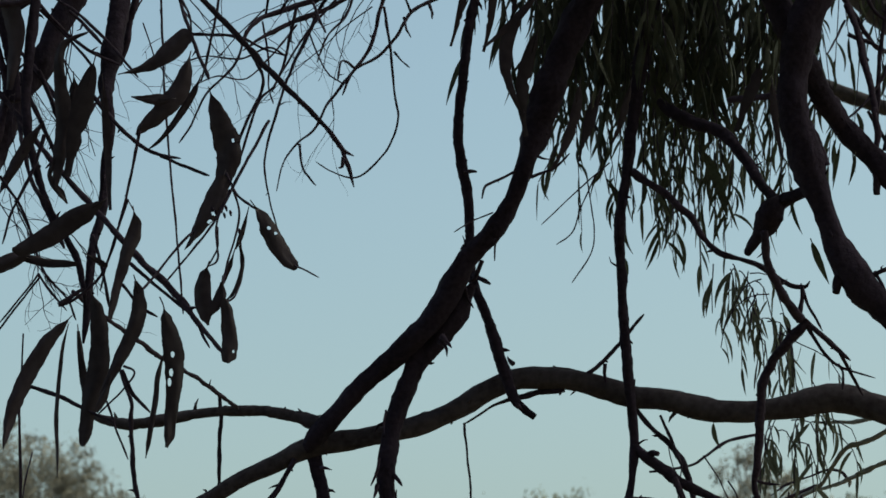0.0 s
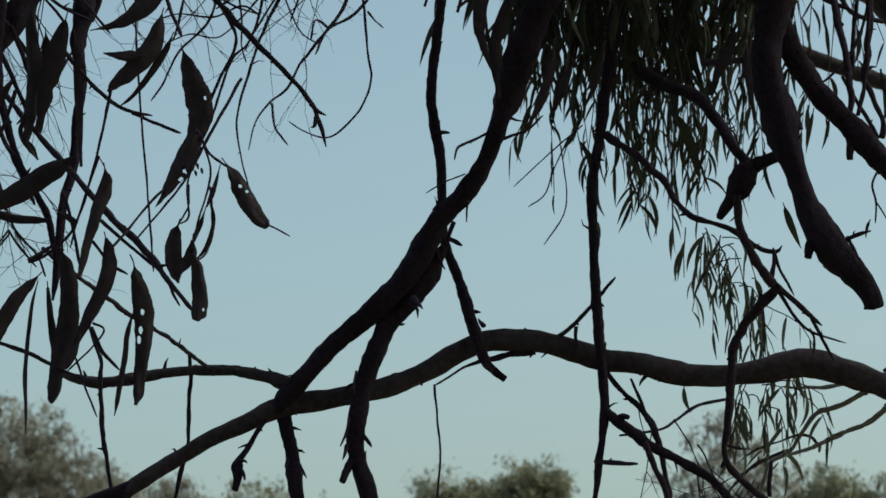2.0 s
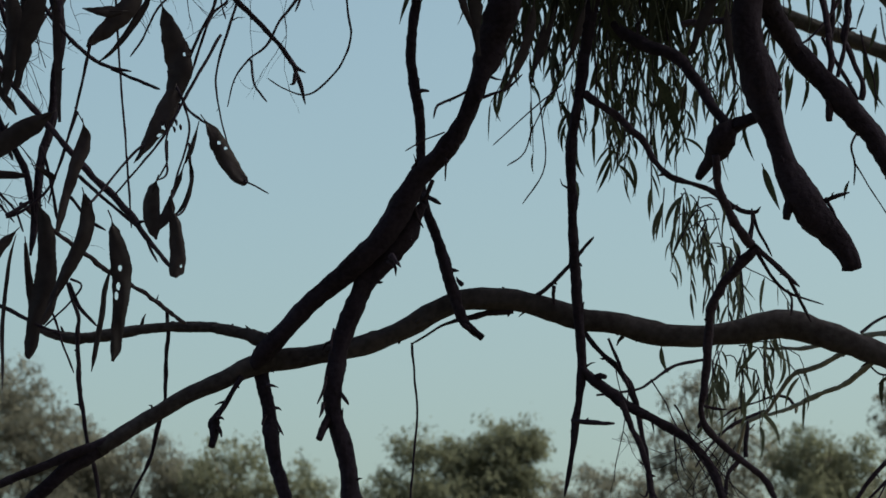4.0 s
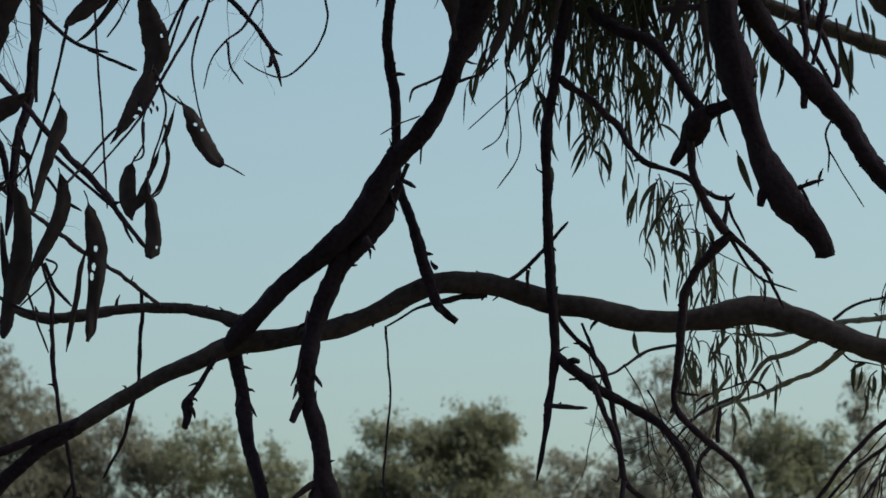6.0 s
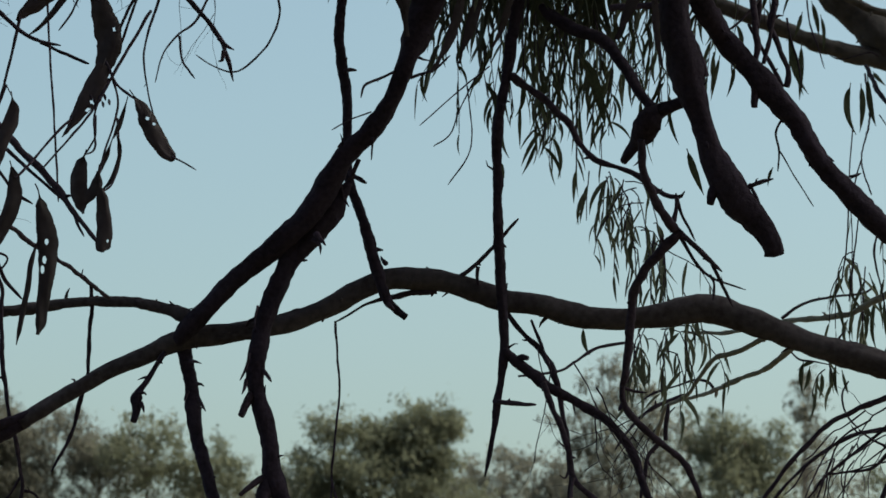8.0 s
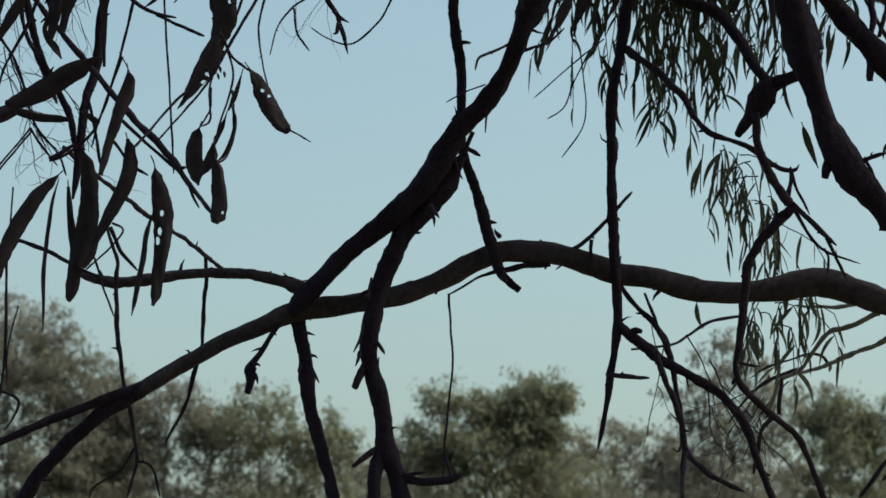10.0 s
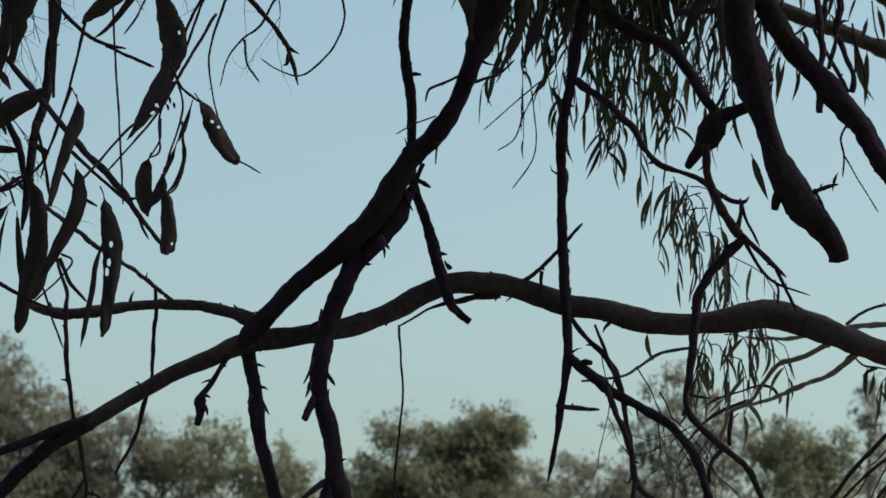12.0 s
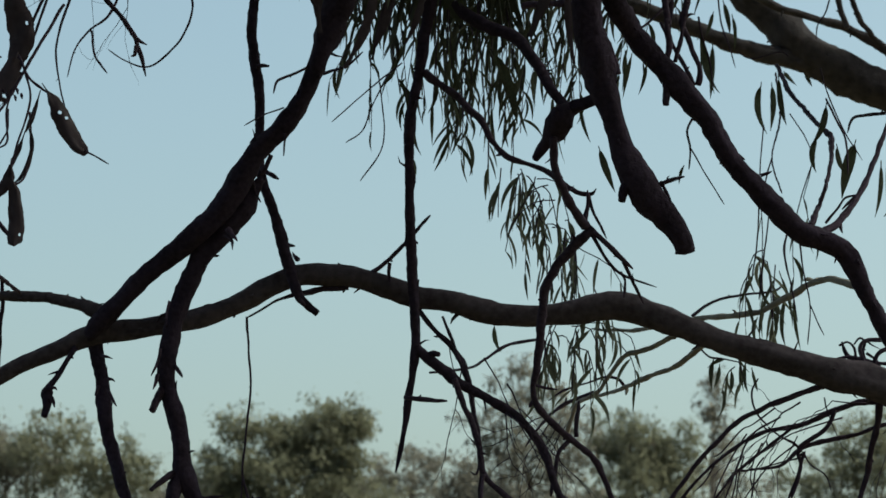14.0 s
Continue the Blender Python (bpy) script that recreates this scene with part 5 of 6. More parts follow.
blade("green", 9, (0.977, 7.600, 2.635), (0.974, 7.600, 2.597), (0.983, 7.600, 2.565))
blade("green", 8, (0.992, 7.600, 2.619), (0.999, 7.600, 2.589), (1.004, 7.600, 2.569))
blade("green", 12, (0.422, 8.000, 2.772), (0.425, 8.000, 2.738), (0.437, 8.000, 2.711))
blade("dry", 44, (-0.798, 5.980, 3.172), (-0.826, 5.980, 3.064), (-0.847, 5.980, 2.961))
blade("dry", 20, (-0.786, 6.020, 3.142), (-0.778, 6.020, 3.024), (-0.773, 6.020, 2.904))
gum_leaf("torn", [(-0.498, 5.90, 2.880, 3), (-0.481, 5.90, 2.855, 23), (-0.471, 5.90, 2.832, 32), (-0.454, 5.90, 2.801, 32), (-0.439, 5.90, 2.780, 27), (-0.426, 5.90, 2.768, 19), (-0.420, 5.90, 2.765, 8)], [(0.36, 0.1, 0.022, 0.2), (0.46, 0.5, 0.02, 0.15)])
gum_leaf("dry", [(-0.585, 6.00, 3.116, 3), (-0.576, 6.00, 3.086, 27), (-0.566, 6.00, 3.054, 42), (-0.556, 6.00, 3.022, 50), (-0.552, 6.00, 2.996, 48), (-0.558, 6.00, 2.969, 38), (-0.566, 6.00, 2.943, 25)], [(0.55, 0.5, 0.02, 0.12)])
gum_leaf("dry", [(-0.560, 5.98, 2.954, 27), (-0.574, 5.98, 2.917, 38), (-0.587, 5.98, 2.890, 36), (-0.605, 5.98, 2.861, 23), (-0.622, 5.98, 2.832, 8), (-0.632, 5.98, 2.818, 2)], [(0.45, 0.6, 0.03, 0.25), (0.56, 0.75, 0.03, 0.2)])
gum_leaf("dry", [(-0.712, 5.88, 2.869, 3), (-0.709, 5.88, 2.849, 21), (-0.714, 5.88, 2.826, 27), (-0.724, 5.88, 2.800, 25), (-0.733, 5.88, 2.769, 21), (-0.742, 5.88, 2.738, 16), (-0.749, 5.88, 2.707, 14), (-0.756, 5.88, 2.676, 8)])
gum_leaf("torn", [(-0.767, 5.86, 2.885, 6), (-0.776, 5.86, 2.879, 16), (-0.798, 5.86, 2.866, 35), (-0.823, 5.86, 2.853, 38), (-0.850, 5.86, 2.834, 39), (-0.888, 5.86, 2.813, 34), (-0.913, 5.86, 2.803, 25), (-0.928, 5.86, 2.803, 8)])
gum_leaf("dry", [(-0.914, 5.92, 2.804, 19), (-0.936, 5.92, 2.797, 29), (-0.957, 5.92, 2.788, 29), (-0.982, 5.92, 2.775, 19)])
gum_leaf("dry", [(-0.929, 5.94, 2.807, 12), (-0.904, 5.94, 2.800, 17), (-0.878, 5.94, 2.793, 17), (-0.847, 5.94, 2.791, 15), (-0.822, 5.94, 2.789, 8)])
gum_leaf("dry", [(-0.803, 5.94, 2.805, 3), (-0.788, 5.94, 2.796, 10), (-0.777, 5.94, 2.788, 12), (-0.767, 5.94, 2.784, 4)])
gum_leaf("torn", [(-0.875, 6.00, 2.991, 10), (-0.882, 6.00, 2.970, 9), (-0.874, 6.00, 2.950, 12), (-0.862, 6.00, 2.936, 14), (-0.849, 6.00, 2.914, 4)])
gum_leaf("dry", [(-0.898, 6.00, 3.063, 8), (-0.923, 6.00, 3.029, 21), (-0.943, 6.00, 2.995, 21), (-0.962, 6.00, 2.961, 15), (-0.974, 6.00, 2.936, 3)])
gum_leaf("torn", [(-0.583, 5.90, 2.769, 3), (-0.588, 5.90, 2.754, 23), (-0.592, 5.90, 2.728, 32), (-0.591, 5.90, 2.704, 32), (-0.587, 5.90, 2.682, 23), (-0.582, 5.90, 2.663, 4)])
gum_leaf("torn", [(-0.556, 5.89, 2.739, 6), (-0.559, 5.89, 2.716, 21), (-0.568, 5.89, 2.698, 21), (-0.579, 5.89, 2.679, 8)])
gum_leaf("torn", [(-0.551, 5.88, 2.706, 10), (-0.547, 5.88, 2.684, 21), (-0.544, 5.88, 2.653, 26), (-0.542, 5.88, 2.627, 28), (-0.544, 5.88, 2.607, 28), (-0.545, 5.88, 2.597, 23), (-0.544, 5.88, 2.590, 4)], [(0.8, 0.55, 0.025, 0.14)])
gum_leaf("dry", [(-0.512, 5.92, 2.870, 3), (-0.518, 5.92, 2.847, 8), (-0.525, 5.92, 2.826, 10), (-0.534, 5.92, 2.805, 4)])
gum_leaf("dry", [(-0.526, 5.92, 2.811, 5), (-0.521, 5.92, 2.782, 7), (-0.527, 5.92, 2.751, 8), (-0.539, 5.92, 2.724, 7), (-0.550, 5.92, 2.712, 4)])
gum_leaf("dry", [(-0.538, 5.92, 2.795, 3), (-0.545, 5.92, 2.774, 10), (-0.553, 5.92, 2.755, 9), (-0.560, 5.92, 2.734, 4)])
gum_leaf("dry", [(-0.712, 5.90, 2.747, 6), (-0.707, 5.90, 2.727, 20), (-0.706, 5.90, 2.699, 28), (-0.712, 5.90, 2.670, 28), (-0.723, 5.90, 2.644, 26), (-0.736, 5.90, 2.618, 24), (-0.748, 5.90, 2.593, 20), (-0.761, 5.90, 2.567, 14), (-0.775, 5.90, 2.544, 6)])
gum_leaf("dry", [(-0.793, 5.92, 2.726, 6), (-0.786, 5.92, 2.704, 24), (-0.781, 5.92, 2.673, 32), (-0.780, 5.92, 2.637, 34), (-0.781, 5.92, 2.606, 38), (-0.786, 5.92, 2.575, 38), (-0.795, 5.92, 2.544, 33), (-0.801, 5.92, 2.513, 27), (-0.805, 5.92, 2.483, 25), (-0.809, 5.92, 2.462, 16), (-0.809, 5.92, 2.453, 4)])
gum_leaf("dry", [(-0.758, 5.89, 2.564, 8), (-0.768, 5.89, 2.537, 14), (-0.777, 5.89, 2.519, 12), (-0.780, 5.89, 2.509, 4)])
gum_leaf("dry", [(-0.822, 5.95, 2.668, 6), (-0.818, 5.95, 2.626, 11), (-0.813, 5.95, 2.585, 15), (-0.809, 5.95, 2.549, 12), (-0.811, 5.95, 2.518, 4)])
gum_leaf("torn", [(-0.661, 5.90, 2.695, 3), (-0.657, 5.90, 2.676, 21), (-0.651, 5.90, 2.650, 31), (-0.645, 5.90, 2.620, 37), (-0.644, 5.90, 2.589, 34), (-0.644, 5.90, 2.558, 29), (-0.648, 5.90, 2.522, 23), (-0.651, 5.90, 2.492, 22), (-0.653, 5.90, 2.466, 18), (-0.658, 5.90, 2.445, 6)], [(0.33, -0.1, 0.022, 0.17), (0.46, -0.3, 0.03, 0.2), (0.53, -0.55, 0.03, 0.22)])
gum_leaf("dry", [(-0.665, 5.91, 2.608, 4), (-0.674, 5.91, 2.575, 9), (-0.678, 5.91, 2.534, 10), (-0.685, 5.91, 2.493, 10), (-0.691, 5.91, 2.457, 8), (-0.696, 5.91, 2.428, 2)])
gum_leaf("dry", [(-0.834, 5.90, 2.679, 4), (-0.852, 5.90, 2.661, 18), (-0.872, 5.90, 2.640, 26), (-0.891, 5.90, 2.609, 28), (-0.910, 5.90, 2.575, 28), (-0.926, 5.90, 2.539, 26), (-0.938, 5.90, 2.504, 20), (-0.944, 5.90, 2.473, 11), (-0.949, 5.90, 2.449, 3)])
gum_leaf("dry", [(-0.841, 5.94, 2.668, 3), (-0.848, 5.94, 2.640, 6), (-0.853, 5.94, 2.598, 8), (-0.857, 5.94, 2.557, 8), (-0.860, 5.94, 2.506, 8), (-0.858, 5.94, 2.444, 6), (-0.858, 5.94, 2.401, 2)])
gum_leaf("torn", [(-0.744, 6.00, 3.158, 3), (-0.719, 6.00, 3.164, 13), (-0.689, 6.00, 3.176, 27), (-0.658, 6.00, 3.200, 40), (-0.632, 6.00, 3.226, 36), (-0.619, 6.00, 3.235, 8)])
gum_leaf("dry", [(-0.623, 6.00, 3.185, 4), (-0.631, 6.00, 3.156, 25), (-0.642, 6.00, 3.124, 38), (-0.663, 6.00, 3.098, 39), (-0.689, 6.00, 3.072, 29), (-0.710, 6.00, 3.054, 19), (-0.722, 6.00, 3.039, 5)])
gum_leaf("dry", [(-0.659, 5.99, 3.104, 13), (-0.680, 5.99, 3.104, 23), (-0.699, 5.99, 3.105, 16), (-0.714, 5.99, 3.107, 9), (-0.730, 5.99, 3.110, 2)])
gum_leaf("dry", [(-0.607, 6.01, 3.142, 4), (-0.617, 6.01, 3.120, 13), (-0.633, 6.01, 3.094, 15), (-0.654, 6.01, 3.062, 13), (-0.680, 6.01, 3.031, 7), (-0.703, 6.01, 3.013, 2)])
gum_leaf("dry", [(-0.813, 6.00, 3.237, 5), (-0.838, 6.00, 3.228, 10), (-0.857, 6.00, 3.215, 16), (-0.865, 6.00, 3.189, 18), (-0.863, 6.00, 3.146, 23), (-0.858, 6.00, 3.103, 31), (-0.856, 6.00, 3.060, 32), (-0.862, 6.00, 3.017, 28), (-0.868, 6.00, 2.969, 17), (-0.870, 6.00, 2.943, 6)])
gum_leaf("dry", [(-0.840, 6.02, 3.157, 4), (-0.838, 6.02, 3.131, 19), (-0.841, 6.02, 3.099, 24), (-0.849, 6.02, 3.064, 21), (-0.853, 6.02, 3.032, 6)])
gum_leaf("dry", [(-0.984, 6.05, 3.381, 15), (-0.974, 6.05, 3.336, 29), (-0.961, 6.05, 3.292, 37), (-0.953, 6.05, 3.254, 33), (-0.957, 6.05, 3.205, 25), (-0.965, 6.05, 3.145, 13)])
blade("green", 15, (0.888, 7.60, 3.383), (0.894, 7.60, 3.329), (0.910, 7.60, 3.265))
blade("green", 11, (0.879, 7.60, 3.407), (0.883, 7.60, 3.360), (0.876, 7.60, 3.316))
blade("green", 14, (1.058, 8.60, 3.731), (1.069, 8.60, 3.688), (1.074, 8.60, 3.645))
blade("green", 12, (1.030, 8.60, 3.703), (1.022, 8.60, 3.672), (1.010, 8.60, 3.638))
blade("green", 9, (0.703, 7.60, 3.357), (0.702, 7.60, 3.313), (0.695, 7.60, 3.267))
blade("green", 10, (1.081, 8.60, 3.694), (1.088, 8.60, 3.649), (1.084, 8.60, 3.600))
blade("green", 13, (1.217, 8.60, 3.547), (1.229, 8.60, 3.532), (1.249, 8.60, 3.511))
blade("green", 10, (1.271, 8.60, 3.542), (1.281, 8.60, 3.527), (1.290, 8.60, 3.508))
blade("green", 11, (0.890, 7.50, 2.624), (0.885, 7.50, 2.595), (0.887, 7.50, 2.559))
blade("green", 10, (0.952, 7.50, 2.619), (0.953, 7.50, 2.588), (0.949, 7.50, 2.555))
blade("green", 10, (0.916, 7.50, 2.629), (0.898, 7.50, 2.624), (0.877, 7.50, 2.608))


# ---- curtains of small hanging leaves ----
LEAF_MESHES = []
for k in range(7):
    r = np.random.default_rng(500 + k)
    bend = r.uniform(-0.16, 0.16)
    v, f = blade_shape((0, 0, 0), (bend, r.uniform(-0.05, 0.05), -0.5), (bend * r.uniform(-0.5, 1.5), 0, -1), r.uniform(0.08, 0.125), r, 0.6, 7)
    me = bpy.data.meshes.new("leaf")
    me.from_pydata(v, [], f)
    me.polygons.foreach_set("use_smooth", [True] * len(me.polygons))
    me.materials.append(GREEN_LEAF)
    LEAF_MESHES.append((me, v, f))
singles = [0]


def put_leaf(at, length, yaw, lean, roll, rng, single, store):
    me, v, f = LEAF_MESHES[rng.integers(7)]
    m = Matrix.Translation(at) @ Euler((lean, roll, yaw)).to_matrix().to_4x4() @ Matrix.Scale(length, 4)
    if single and singles[0] < 290:
        singles[0] += 1
        ob = new("leaf", me)
        ob.parent = tree
        ob.matrix_parent_inverse = tree.matrix_world.inverted()
        ob.matrix_basis = m
    else:
        store.append(([tuple(m @ Vector(q)) for q in v], f))


def strand(pts, bare, rng, store, twigs, size, gap, single=False):
    """A drooping leafy twig through pts (x, y, z), leafless over its first part; its leaves hang down."""
    path = spline([(*p, 0.0016 - 0.0008 * i / len(pts)) for i, p in enumerate(pts)], gap)
    twigs.append(tube(path, 4, 0.1, rng))
    for i, p in enumerate(path):
        if i / len(path) > bare and rng.random() < 0.85:
            put_leaf(p[:3], size * rng.uniform(0.55, 1.25), rng.uniform(-1.2, 1.2), rng.normal(0, 0.22), rng.normal(0, 0.26), rng, single, store)


def finish(label, store, twigs, mat=None):
    v, f = gather(twigs)
    tagged(mesh_object("twig_curtain", v, f, TWIG_BARK, tree), kind="stuff")
    if store:
        v, f = gather(store)
        tagged(mesh_object("leaf_curtain", v, f, mat or GREEN_LEAVES, tree, label), kind="stuff")


def curtain(label, seed, n, xs, y0, y1, top, foot, size, gap=0.03, bare=0.2, single=False, uneven=0.12, mat=None):
    """Many strands hanging from the height top down to about foot(x)."""
    rng = np.random.default_rng(seed)
    store, twigs = [], []
    for _ in range(n):
        x, y = rng.uniform(*xs), rng.uniform(y0, y1)
        low = foot(x) + size * 0.8 + abs(rng.normal(0, uneven))
        z = top + rng.uniform(0, 0.15)
        drift = rng.normal(0, 0.03, (4, 2)).cumsum(axis=0)
        pts = [(x + drift[k, 0], y + drift[k, 1], z + (low - z) * k / 3) for k in range(4)]
        strand(pts, bare, rng, store, twigs, size, gap, single)
    finish(label, store, twigs, mat)


def spray(label, seed, node, n, reach, drop, size, gap=0.028, single=False, side=0.0, mat=None):
    """Leafy twigs that arch out from one place on a bough and droop."""
    rng = np.random.default_rng(seed)
    store, twigs = [], []
    for _ in range(n):
        out = np.array((rng.normal(side, 1) * reach, rng.normal(0, 0.6) * reach, 0))
        d = drop * rng.uniform(0.45, 1.1)
        p = np.array(node) + rng.normal(0, 0.022, 3)
        pts = [p, p + out * rng.uniform(0.3, 0.6) - (0, 0, d * rng.uniform(-0.05, 0.25)), p + out * rng.uniform(0.7, 1.0) - (0, 0, d * rng.uniform(0.4, 0.7)), p + out - (0, 0, d)]
        strand(pts, 0.2, rng, store, twigs, size, gap, single)
    finish(label, store, twigs, mat)


def lerp(*knots):
    return lambda x: float(np.interp(x, [k[0] for k in knots], [k[1] for k in knots]))


FOOT = lerp((0.06, 3.30), (0.14, 3.14), (0.22, 3.06), (0.36, 3.05), (0.50, 3.05), (0.60, 3.14), (0.72, 3.22), (0.9, 3.28))
curtain("curtain of narrow green hanging leaves", 1, 64, (0.12, 0.62), 7.4, 7.8, 3.85, FOOT, 0.082, 0.030, 0.25, True)
curtain("thick bunch of dark hanging leaves", 2, 98, (0.0, 0.58), 7.2, 7.8, 3.9, lerp((0.0, 3.38), (0.15, 3.33), (0.6, 3.34)), 0.115, 0.022, 0.1, mat=CANOPY_LEAVES)
curtain("sparse green hanging leaves", 3, 9, (0.64, 0.92), 7.6, 8.1, 4.0, lerp((0.6, 3.28), (0.95, 3.32)), 0.08, 0.04)
PALE = "hanging spray of green leaves coloured pale as sunlit"
spray(PALE, 41, (0.50, 7.45, 2.985), 8, 0.06, 0.16, 0.075, mat=SUNLIT_LEAVES)
spray(PALE, 42, (0.545, 7.5, 2.93), 10, 0.05, 0.17, 0.075, mat=SUNLIT_LEAVES)
spray(PALE, 43, (0.47, 7.5, 3.03), 7, 0.03, 0.12, 0.08, mat=SUNLIT_LEAVES)
spray(PALE, 44, (0.60, 7.6, 2.70), 9, 0.07, 0.16, 0.075, mat=SUNLIT_LEAVES)
spray(PALE, 45, (0.52, 7.7, 2.71), 5, 0.05, 0.12, 0.08, mat=SUNLIT_LEAVES)

spray(PALE, 46, (0.92, 7.5, 2.64), 2, 0.05, 0.09, 0.065, mat=SUNLIT_LEAVES)
spray(PALE, 47, (1.02, 7.5, 2.86), 6, 0.045, 0.17, 0.08, mat=SUNLIT_LEAVES)
spray(PALE, 48, (0.62, 7.55, 2.78), 4, 0.05, 0.18, 0.075, mat=SUNLIT_LEAVES)
curtain("sparse green hanging leaves", 49, 3, (0.97, 1.2), 7.6, 8.0, 3.15, lerp((0.9, 2.75), (1.2, 2.7)), 0.08, 0.05, 0.45)

# ---- fine dead twigs ----


def twiggy(name, label, seed, starts, n, length, spread, radius):
    """Sprays of thin forking twigs; starts: (x, y, z, way x, way z)."""
    rng = np.random.default_rng(seed)
    got = []

    def grow(p, w, ln, r, level):
        pts = [(*p, r)]
        k = 6
        for i in range(k):
            w = w + rng.normal(0, 0.16, 3) * (1, 0.5, 1) + (0, 0, -0.05)
            w /= np.linalg.norm(w)
            p = p + w * ln / k
            pts.append((*p, r * (1 - 0.6 * (i + 1) / k)))
            if level < 2 and i > 0 and rng.random() < 0.5:
                s = w + rng.normal(0, spread, 3) * (1, 0.5, 1)
                grow(p, s / np.linalg.norm(s), ln * rng.uniform(0.3, 0.6), r * 0.6, level + 1)
        got.append(tube(pts, 4, 0.15, rng))

    for _ in range(n):
        x, y, z, wx, wz = starts[rng.integers(len(starts))]
        w = np.array((wx, 0, wz)) + rng.normal(0, 0.3, 3)
        grow(np.array((x, y, z)) + rng.normal(0, 0.03, 3), w / np.linalg.norm(w), length * rng.uniform(0.6, 1.2), radius * rng.uniform(0.7, 1.2), 0)
    v, f = gather(got)
    tagged(mesh_object(name, v, f, TWIG_BARK, tree, label), kind="stuff")


twiggy("twig_tangle", "tangle of thin bare twigs", 11, [(-0.35, 7.3, 3.70, -0.8, -0.6), (-0.55, 7.2, 3.62, -0.7, -0.7), (-0.75, 7.0, 3.55, 0.2, -1), (-0.6, 7.3, 3.75, 0.3, -0.9)], 16, 0.28, 0.7, 0.0016)
twiggy("twig_tangle", "tangle of thin bare twigs", 12, [(-1.0, 6.1, 3.2, 0.3, -1), (-0.95, 6.0, 2.95, 0.4, -1), (-0.9, 6.2, 3.35, -0.2, -1)], 14, 0.25, 0.6, 0.0016)
twiggy("twig_tangle", "tangle of bare drooping twigs", 13, [(1.25, 7.5, 2.55, -0.8, -0.5), (1.15, 7.5, 2.52, -0.8, -0.6), (1.3, 7.6, 2.48, -0.6, -0.8), (1.05, 7.5, 2.48, -0.8, -0.8)], 7, 0.24, 0.35, 0.0019)
twiggy("twig_tangle", "thin bare drooping twigs", 14, [(0.33, 7.3, 2.6, 0.1, -1), (0.42, 7.3, 2.5, 0.3, -1), (0.6, 7.9, 2.55, -0.6, -0.7)], 12, 0.22, 0.5, 0.0018)

twiggy("twig_tangle", "tangle of bare drooping twigs", 15, [(1.0, 7.45, 2.50, -0.7, -0.7), (0.93, 7.45, 2.44, -0.8, -0.6), (1.06, 7.4, 2.42, -0.6, -0.9), (0.98, 7.5, 2.38, -0.5, -0.9), (1.12, 7.45, 2.52, -0.4, -0.9)], 5, 0.17, 0.4, 0.0019)

# ---- crown of the near tree, unseen above the view, thickened to shade the boughs ----
def drooping(centres, spread, per, size, width, rng):
    """Vertices and faces of many small drooping leaves round the centres."""
    c = np.repeat(np.array(centres), per, axis=0)
    sp = np.repeat(np.array(spread), per)[:, None]
    n = len(c)
    q = c + rng.normal(0, 1, (n, 3)) * sp * (1, 1, 0.75)
    s = rng.uniform(*size, n)[:, None]
    w = s * rng.uniform(*width, n)[:, None]
    a = rng.uniform(0, 2 * math.pi, n)[:, None]
    side = np.hstack([np.cos(a), np.sin(a), 0 * a]) * w
    way = np.hstack([rng.normal(0, 0.45, (n, 2)), -rng.uniform(-0.2, 1.0, (n, 1))])
    way = way / np.linalg.norm(way, axis=1)[:, None] * s
    v = np.stack([q, q + way * 0.45 + side, q + way, q + way * 0.45 - side], 1).reshape(-1, 3)
    return v, np.arange(4 * n).reshape(-1, 4)


rng = np.random.default_rng(77)
centres = np.stack([rng.uniform(-4.0, 5.0, 2400), rng.uniform(-4.0, 11.5, 2400), np.zeros(2400)], 1)
# low clumps behind the camera are added to cut light from there
centres[:, 2] = np.where(centres[:, 1] < -0.8, 2.6, np.maximum(4.3, 2.2 + 0.34 * centres[:, 1])) + np.abs(rng.normal(0, 1.2, 2400))
v, f = drooping(centres, np.full(2400, 0.22), 45, (0.10, 0.2), (0.14, 0.22), rng)
tagged(mesh_object("crown", v, f, CANOPY_LEAVES, tree, "unseen crown of drooping leaves, made dense for shade", False), kind="stuff")


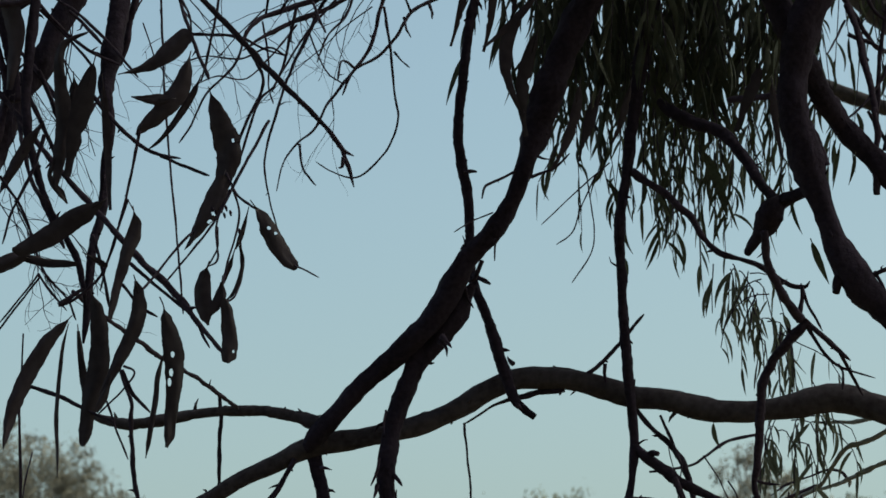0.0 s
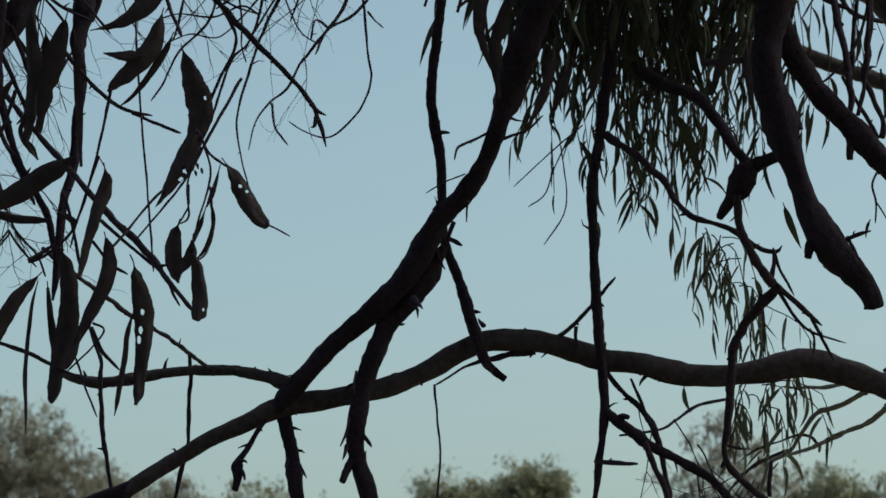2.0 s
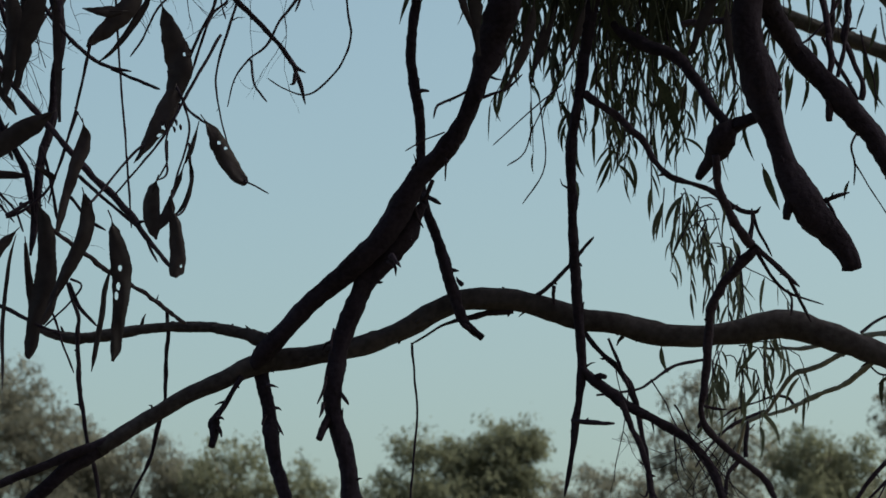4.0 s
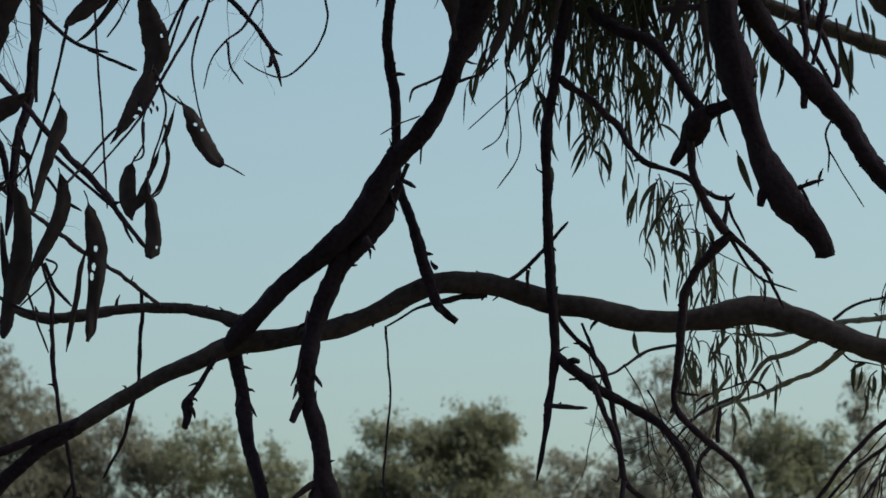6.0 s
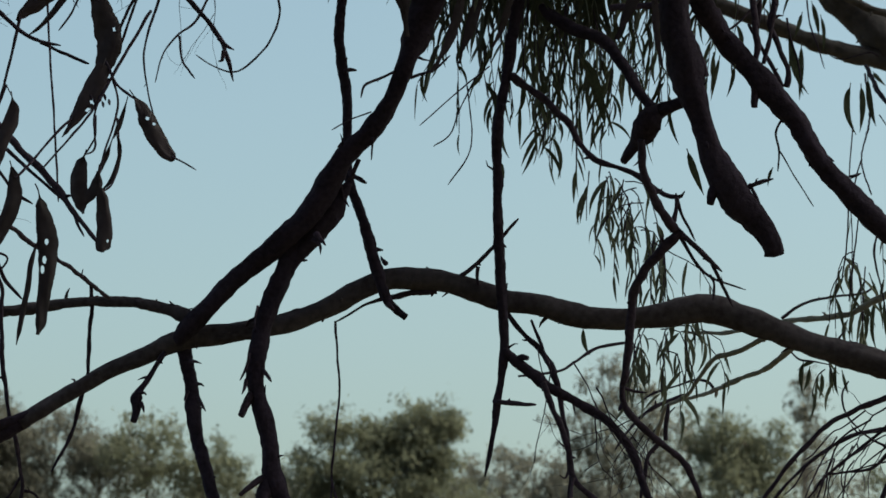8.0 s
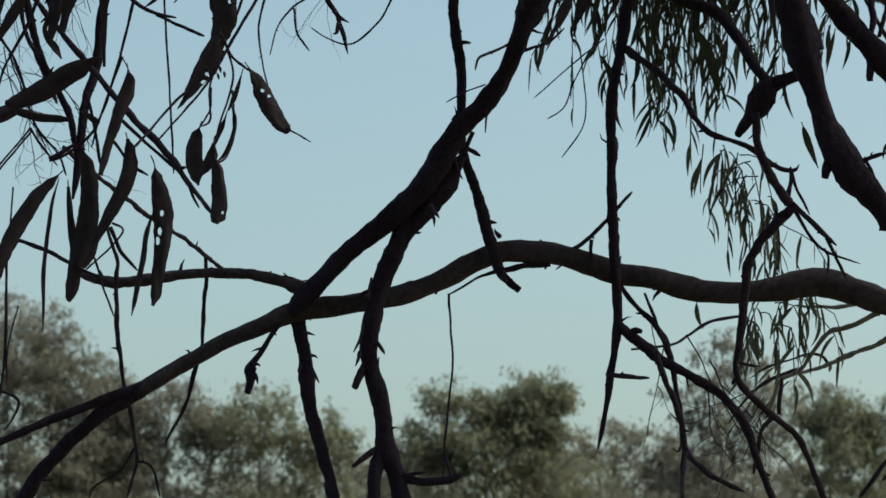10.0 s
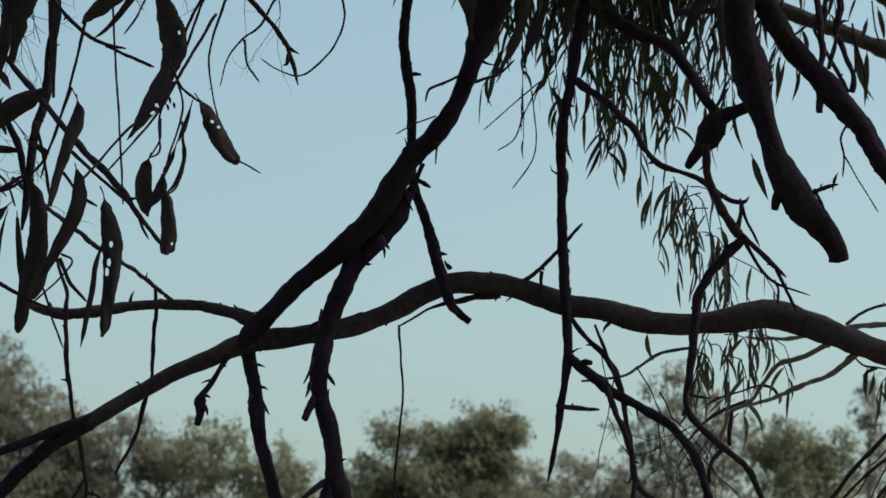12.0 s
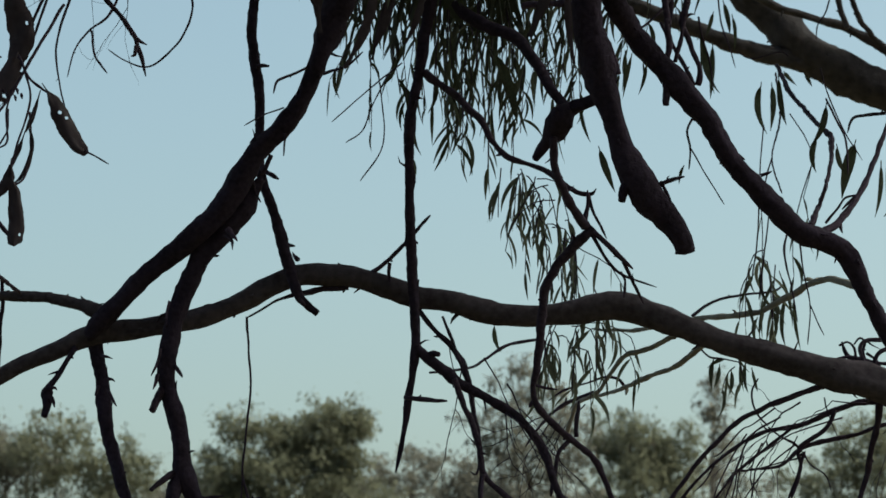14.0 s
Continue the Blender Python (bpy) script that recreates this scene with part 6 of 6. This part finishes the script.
# ---- far trees ----
def gum_tree(x, y, height, lobes, seed, mat, label, leaf=1.0):
    """A gum tree: trunk, limbs to each lobe, and a crown of clumped drooping leaves. lobes: (dx, dy, z, rx, rz, clumps)."""
    rng = np.random.default_rng(seed)
    t = tagged(new("gum_tree"), label, "tree", "gum trees along the far edge")
    t.location = (x, y, 0)
    bpy.context.view_layer.update()
    fork = height * 0.42
    p = [(x, y, -0.2, 0.30), (x + rng.normal(0, 0.1), y, fork * 0.5, 0.22), (x + rng.normal(0, 0.2), y, fork, 0.18)]
    v, f = tube(spline(p, 0.4), 10, 0.1, rng, 0.02)
    mesh_object("trunk", v, f, FAR_BARK, t)
    centres, spread, shoots = [], [], []
    for dx, dy, z, rx, rz, clumps in lobes:
        top = np.array((x + dx, y + dy, z + rz * 0.3))
        a = np.array(p[-1][:3])
        mid = (a + top) / 2 + np.array((dx * 0.15, 0, -0.2))
        v, f = tube(spline([(*a, 0.06), (*mid, 0.03), (*top, 0.010)], 0.3), 7, 0.12, rng, 0.05)
        mesh_object("limb", v, f, FAR_BARK, t)
        for _ in range(int(clumps * (1.35 if z > 7.2 else 1.0))):
            d = rng.normal(0, 1, 3)
            d *= rng.uniform(0.1, 1.0) ** 0.5 * (1 + 0.13 * abs(rng.normal())) / np.linalg.norm(d)
            c = np.array((x + dx, y + dy, z)) + d * (rx, rx, rz)
            if rng.random() < 0.1:
                shoots.append(tube([(*(top * 0.7 + mid * 0.3), 0.014), (*((top + c) / 2 + rng.normal(0, 0.1, 3)), 0.010), (*c, 0.005)], 4, 0.1, rng))
            centres.append(c)
            spread.append(rng.uniform(0.06, 0.15))
    v, f = gather(shoots)
    tagged(mesh_object("twig_spray", v, f, FAR_BARK, t), kind="stuff")
    v, f = drooping(centres, np.array(spread) * leaf, 50, (0.06 * leaf, 0.15 * leaf), (0.15, 0.26), rng)
    tagged(mesh_object("crown", v, f, mat, t, smooth=False), kind="stuff")


OLIVE = "olive-green gum tree with an uneven open crown"
GREY = "grey-green gum tree with thin drooping foliage"
gum_tree(-9.35, 60, 10.6, [(0.2, 0, 9.4, 1.3, 1.1, 170), (1.4, 0.5, 8.7, 1.1, 1.0, 130), (-1.5, 0, 9.0, 1.3, 1.2, 130), (0.2, 0, 7.4, 1.9, 1.1, 210), (1.2, 0.3, 6.6, 1.2, 0.8, 90), (2.1, 0.3, 8.3, 0.6, 0.7, 60), (2.0, 0.4, 7.3, 0.9, 0.8, 90)], 21, FAR_LEAVES_GREY, GREY)
gum_tree(-6.3, 61, 9.1, [(0, 0, 8.35, 0.9, 0.7, 70), (0.9, 0, 8.0, 0.8, 0.7, 60), (-0.8, 0.2, 7.5, 0.8, 0.7, 60), (0, 0, 6.7, 1.7, 0.8, 110)], 22, FAR_LEAVES_GREY, GREY)
gum_tree(-4.3, 60, 8.7, [(-0.3, 0, 8.15, 0.8, 0.7, 60), (0.8, 0, 7.75, 0.8, 0.6, 60), (0.2, 0, 6.7, 1.5, 0.8, 110)], 23, FAR_LEAVES, OLIVE)
gum_tree(-0.6, 58, 9.1, [(-0.65, 0, 8.4, 0.40, 0.38, 22), (0.15, 0, 8.25, 0.5, 0.4, 34), (0.95, 0, 8.5, 0.55, 0.42, 40), (1.35, 0, 8.45, 0.35, 0.25, 22), (0.9, 0, 7.95, 0.6, 0.4, 40), (0.35, 0, 8.0, 0.5, 0.35, 26), (0.1, 0, 7.6, 1.25, 0.5, 100), (-1.0, 0, 7.5, 0.7, 0.5, 46), (1.1, 0.2, 7.0, 1.2, 0.6, 90), (0.0, 0, 6.6, 1.7, 0.6, 120)], 24, FAR_LEAVES, OLIVE)
gum_tree(-2.6, 63, 8.2, [(0, 0, 7.4, 1.0, 0.7, 70), (0.3, 0, 6.6, 1.4, 0.7, 90)], 25, FAR_LEAVES_GREY, GREY)
gum_tree(2.9, 62, 8.3, [(-0.1, 0, 7.8, 0.45, 0.5, 30), (0.6, 0, 7.4, 0.7, 0.6, 50), (0.2, 0, 6.5, 1.3, 0.6, 90)], 26, FAR_LEAVES_GREY, GREY)
gum_tree(3.7, 57, 9.8, [(-0.3, 0, 9.1, 0.45, 0.5, 12), (0.4, 0, 8.8, 0.5, 0.5, 14), (-0.6, 0, 8.3, 0.6, 0.5, 18), (0.7, 0, 8.2, 0.6, 0.5, 18), (0.0, 0, 7.7, 0.9, 0.6, 40), (0, 0, 6.8, 1.2, 0.8, 80)], 27, FAR_LEAVES_GREY, GREY)
gum_tree(6.9, 57, 9.5, [(-0.05, 0, 9.2, 0.15, 0.25, 4), (0.0, 0, 8.8, 0.24, 0.3, 7), (0.05, 0, 8.3, 0.16, 0.3, 4), (0.1, 0, 7.4, 0.6, 0.6, 14)], 33, FAR_LEAVES_GREY, GREY)
gum_tree(5.9, 60, 9.2, [(-0.3, 0, 8.4, 0.6, 0.55, 50), (0.4, 0, 8.2, 0.7, 0.6, 60), (0, 0, 7.5, 1.1, 0.7, 90), (0, 0, 6.7, 1.5, 0.7, 70)], 28, FAR_LEAVES, OLIVE)
gum_tree(7.9, 64, 9.4, [(0, 0, 8.6, 0.5, 0.5, 9), (0.7, 0, 7.8, 0.8, 0.6, 14), (-0.5, 0, 7.4, 0.8, 0.6, 16), (0, 0, 6.6, 1.5, 0.7, 34)], 29, FAR_LEAVES_GREY, GREY)
gum_tree(10.4, 61, 9.4, [(0, 0, 8.5, 0.9, 0.7, 60), (-0.9, 0, 7.8, 0.9, 0.7, 60), (0.8, 0, 7.6, 1.0, 0.8, 70), (0, 0, 6.8, 1.8, 0.8, 120)], 30, FAR_LEAVES, OLIVE)
gum_tree(-12.6, 63, 10.0, [(0, 0, 8.8, 1.3, 1.1, 90), (1.0, 0, 7.6, 1.3, 1.0, 90), (0, 0, 6.7, 1.8, 0.9, 110)], 31, FAR_LEAVES_GREY, GREY)
gum_tree(13.0, 64, 9.6, [(0, 0, 8.6, 1.1, 0.9, 80), (-0.8, 0, 7.5, 1.3, 0.9, 90), (0.3, 0, 6.7, 1.8, 0.8, 100)], 32, FAR_LEAVES_GREY, GREY)

for k, (x, y, z) in enumerate(((-7.9, 66, 8.1), (-5.2, 67, 7.9), (-2.0, 66, 7.9), (1.4, 62, 8.3), (2.9, 66, 8.2), (4.9, 67, 8.0), (11.9, 67, 8.1))):
    gum_tree(x, y, z + 0.7, [(-0.6, 0, z - 0.5, 0.8, 0.5, 34), (0.5, 0, z - 0.25, 0.7, 0.6, 30), (0, 0, z - 1.2, 1.5, 0.6, 60)], 80 + k, FAR_LEAVES_GREY, GREY)

# unseen trees added behind and beside the camera to block low sky light
for k, (x, y) in enumerate(((-7.5, -9), (0.5, -12.5), (8, -9.5), (-13.5, 1), (-4, -17), (13.5, -2))):
    lobes = [(-1.6, 0, 3.4, 2.6, 2.2, 90), (1.7, 0.4, 3.8, 2.6, 2.2, 90), (0, 0, 6.4, 3.0, 2.4, 110), (0.5, -0.5, 8.4, 2.0, 1.4, 60)]
    gum_tree(x, y, 9.6, lobes, 60 + k, FAR_LEAVES_GREY if k % 2 else FAR_LEAVES, "unseen gum tree added to block low sky light", 2.6)
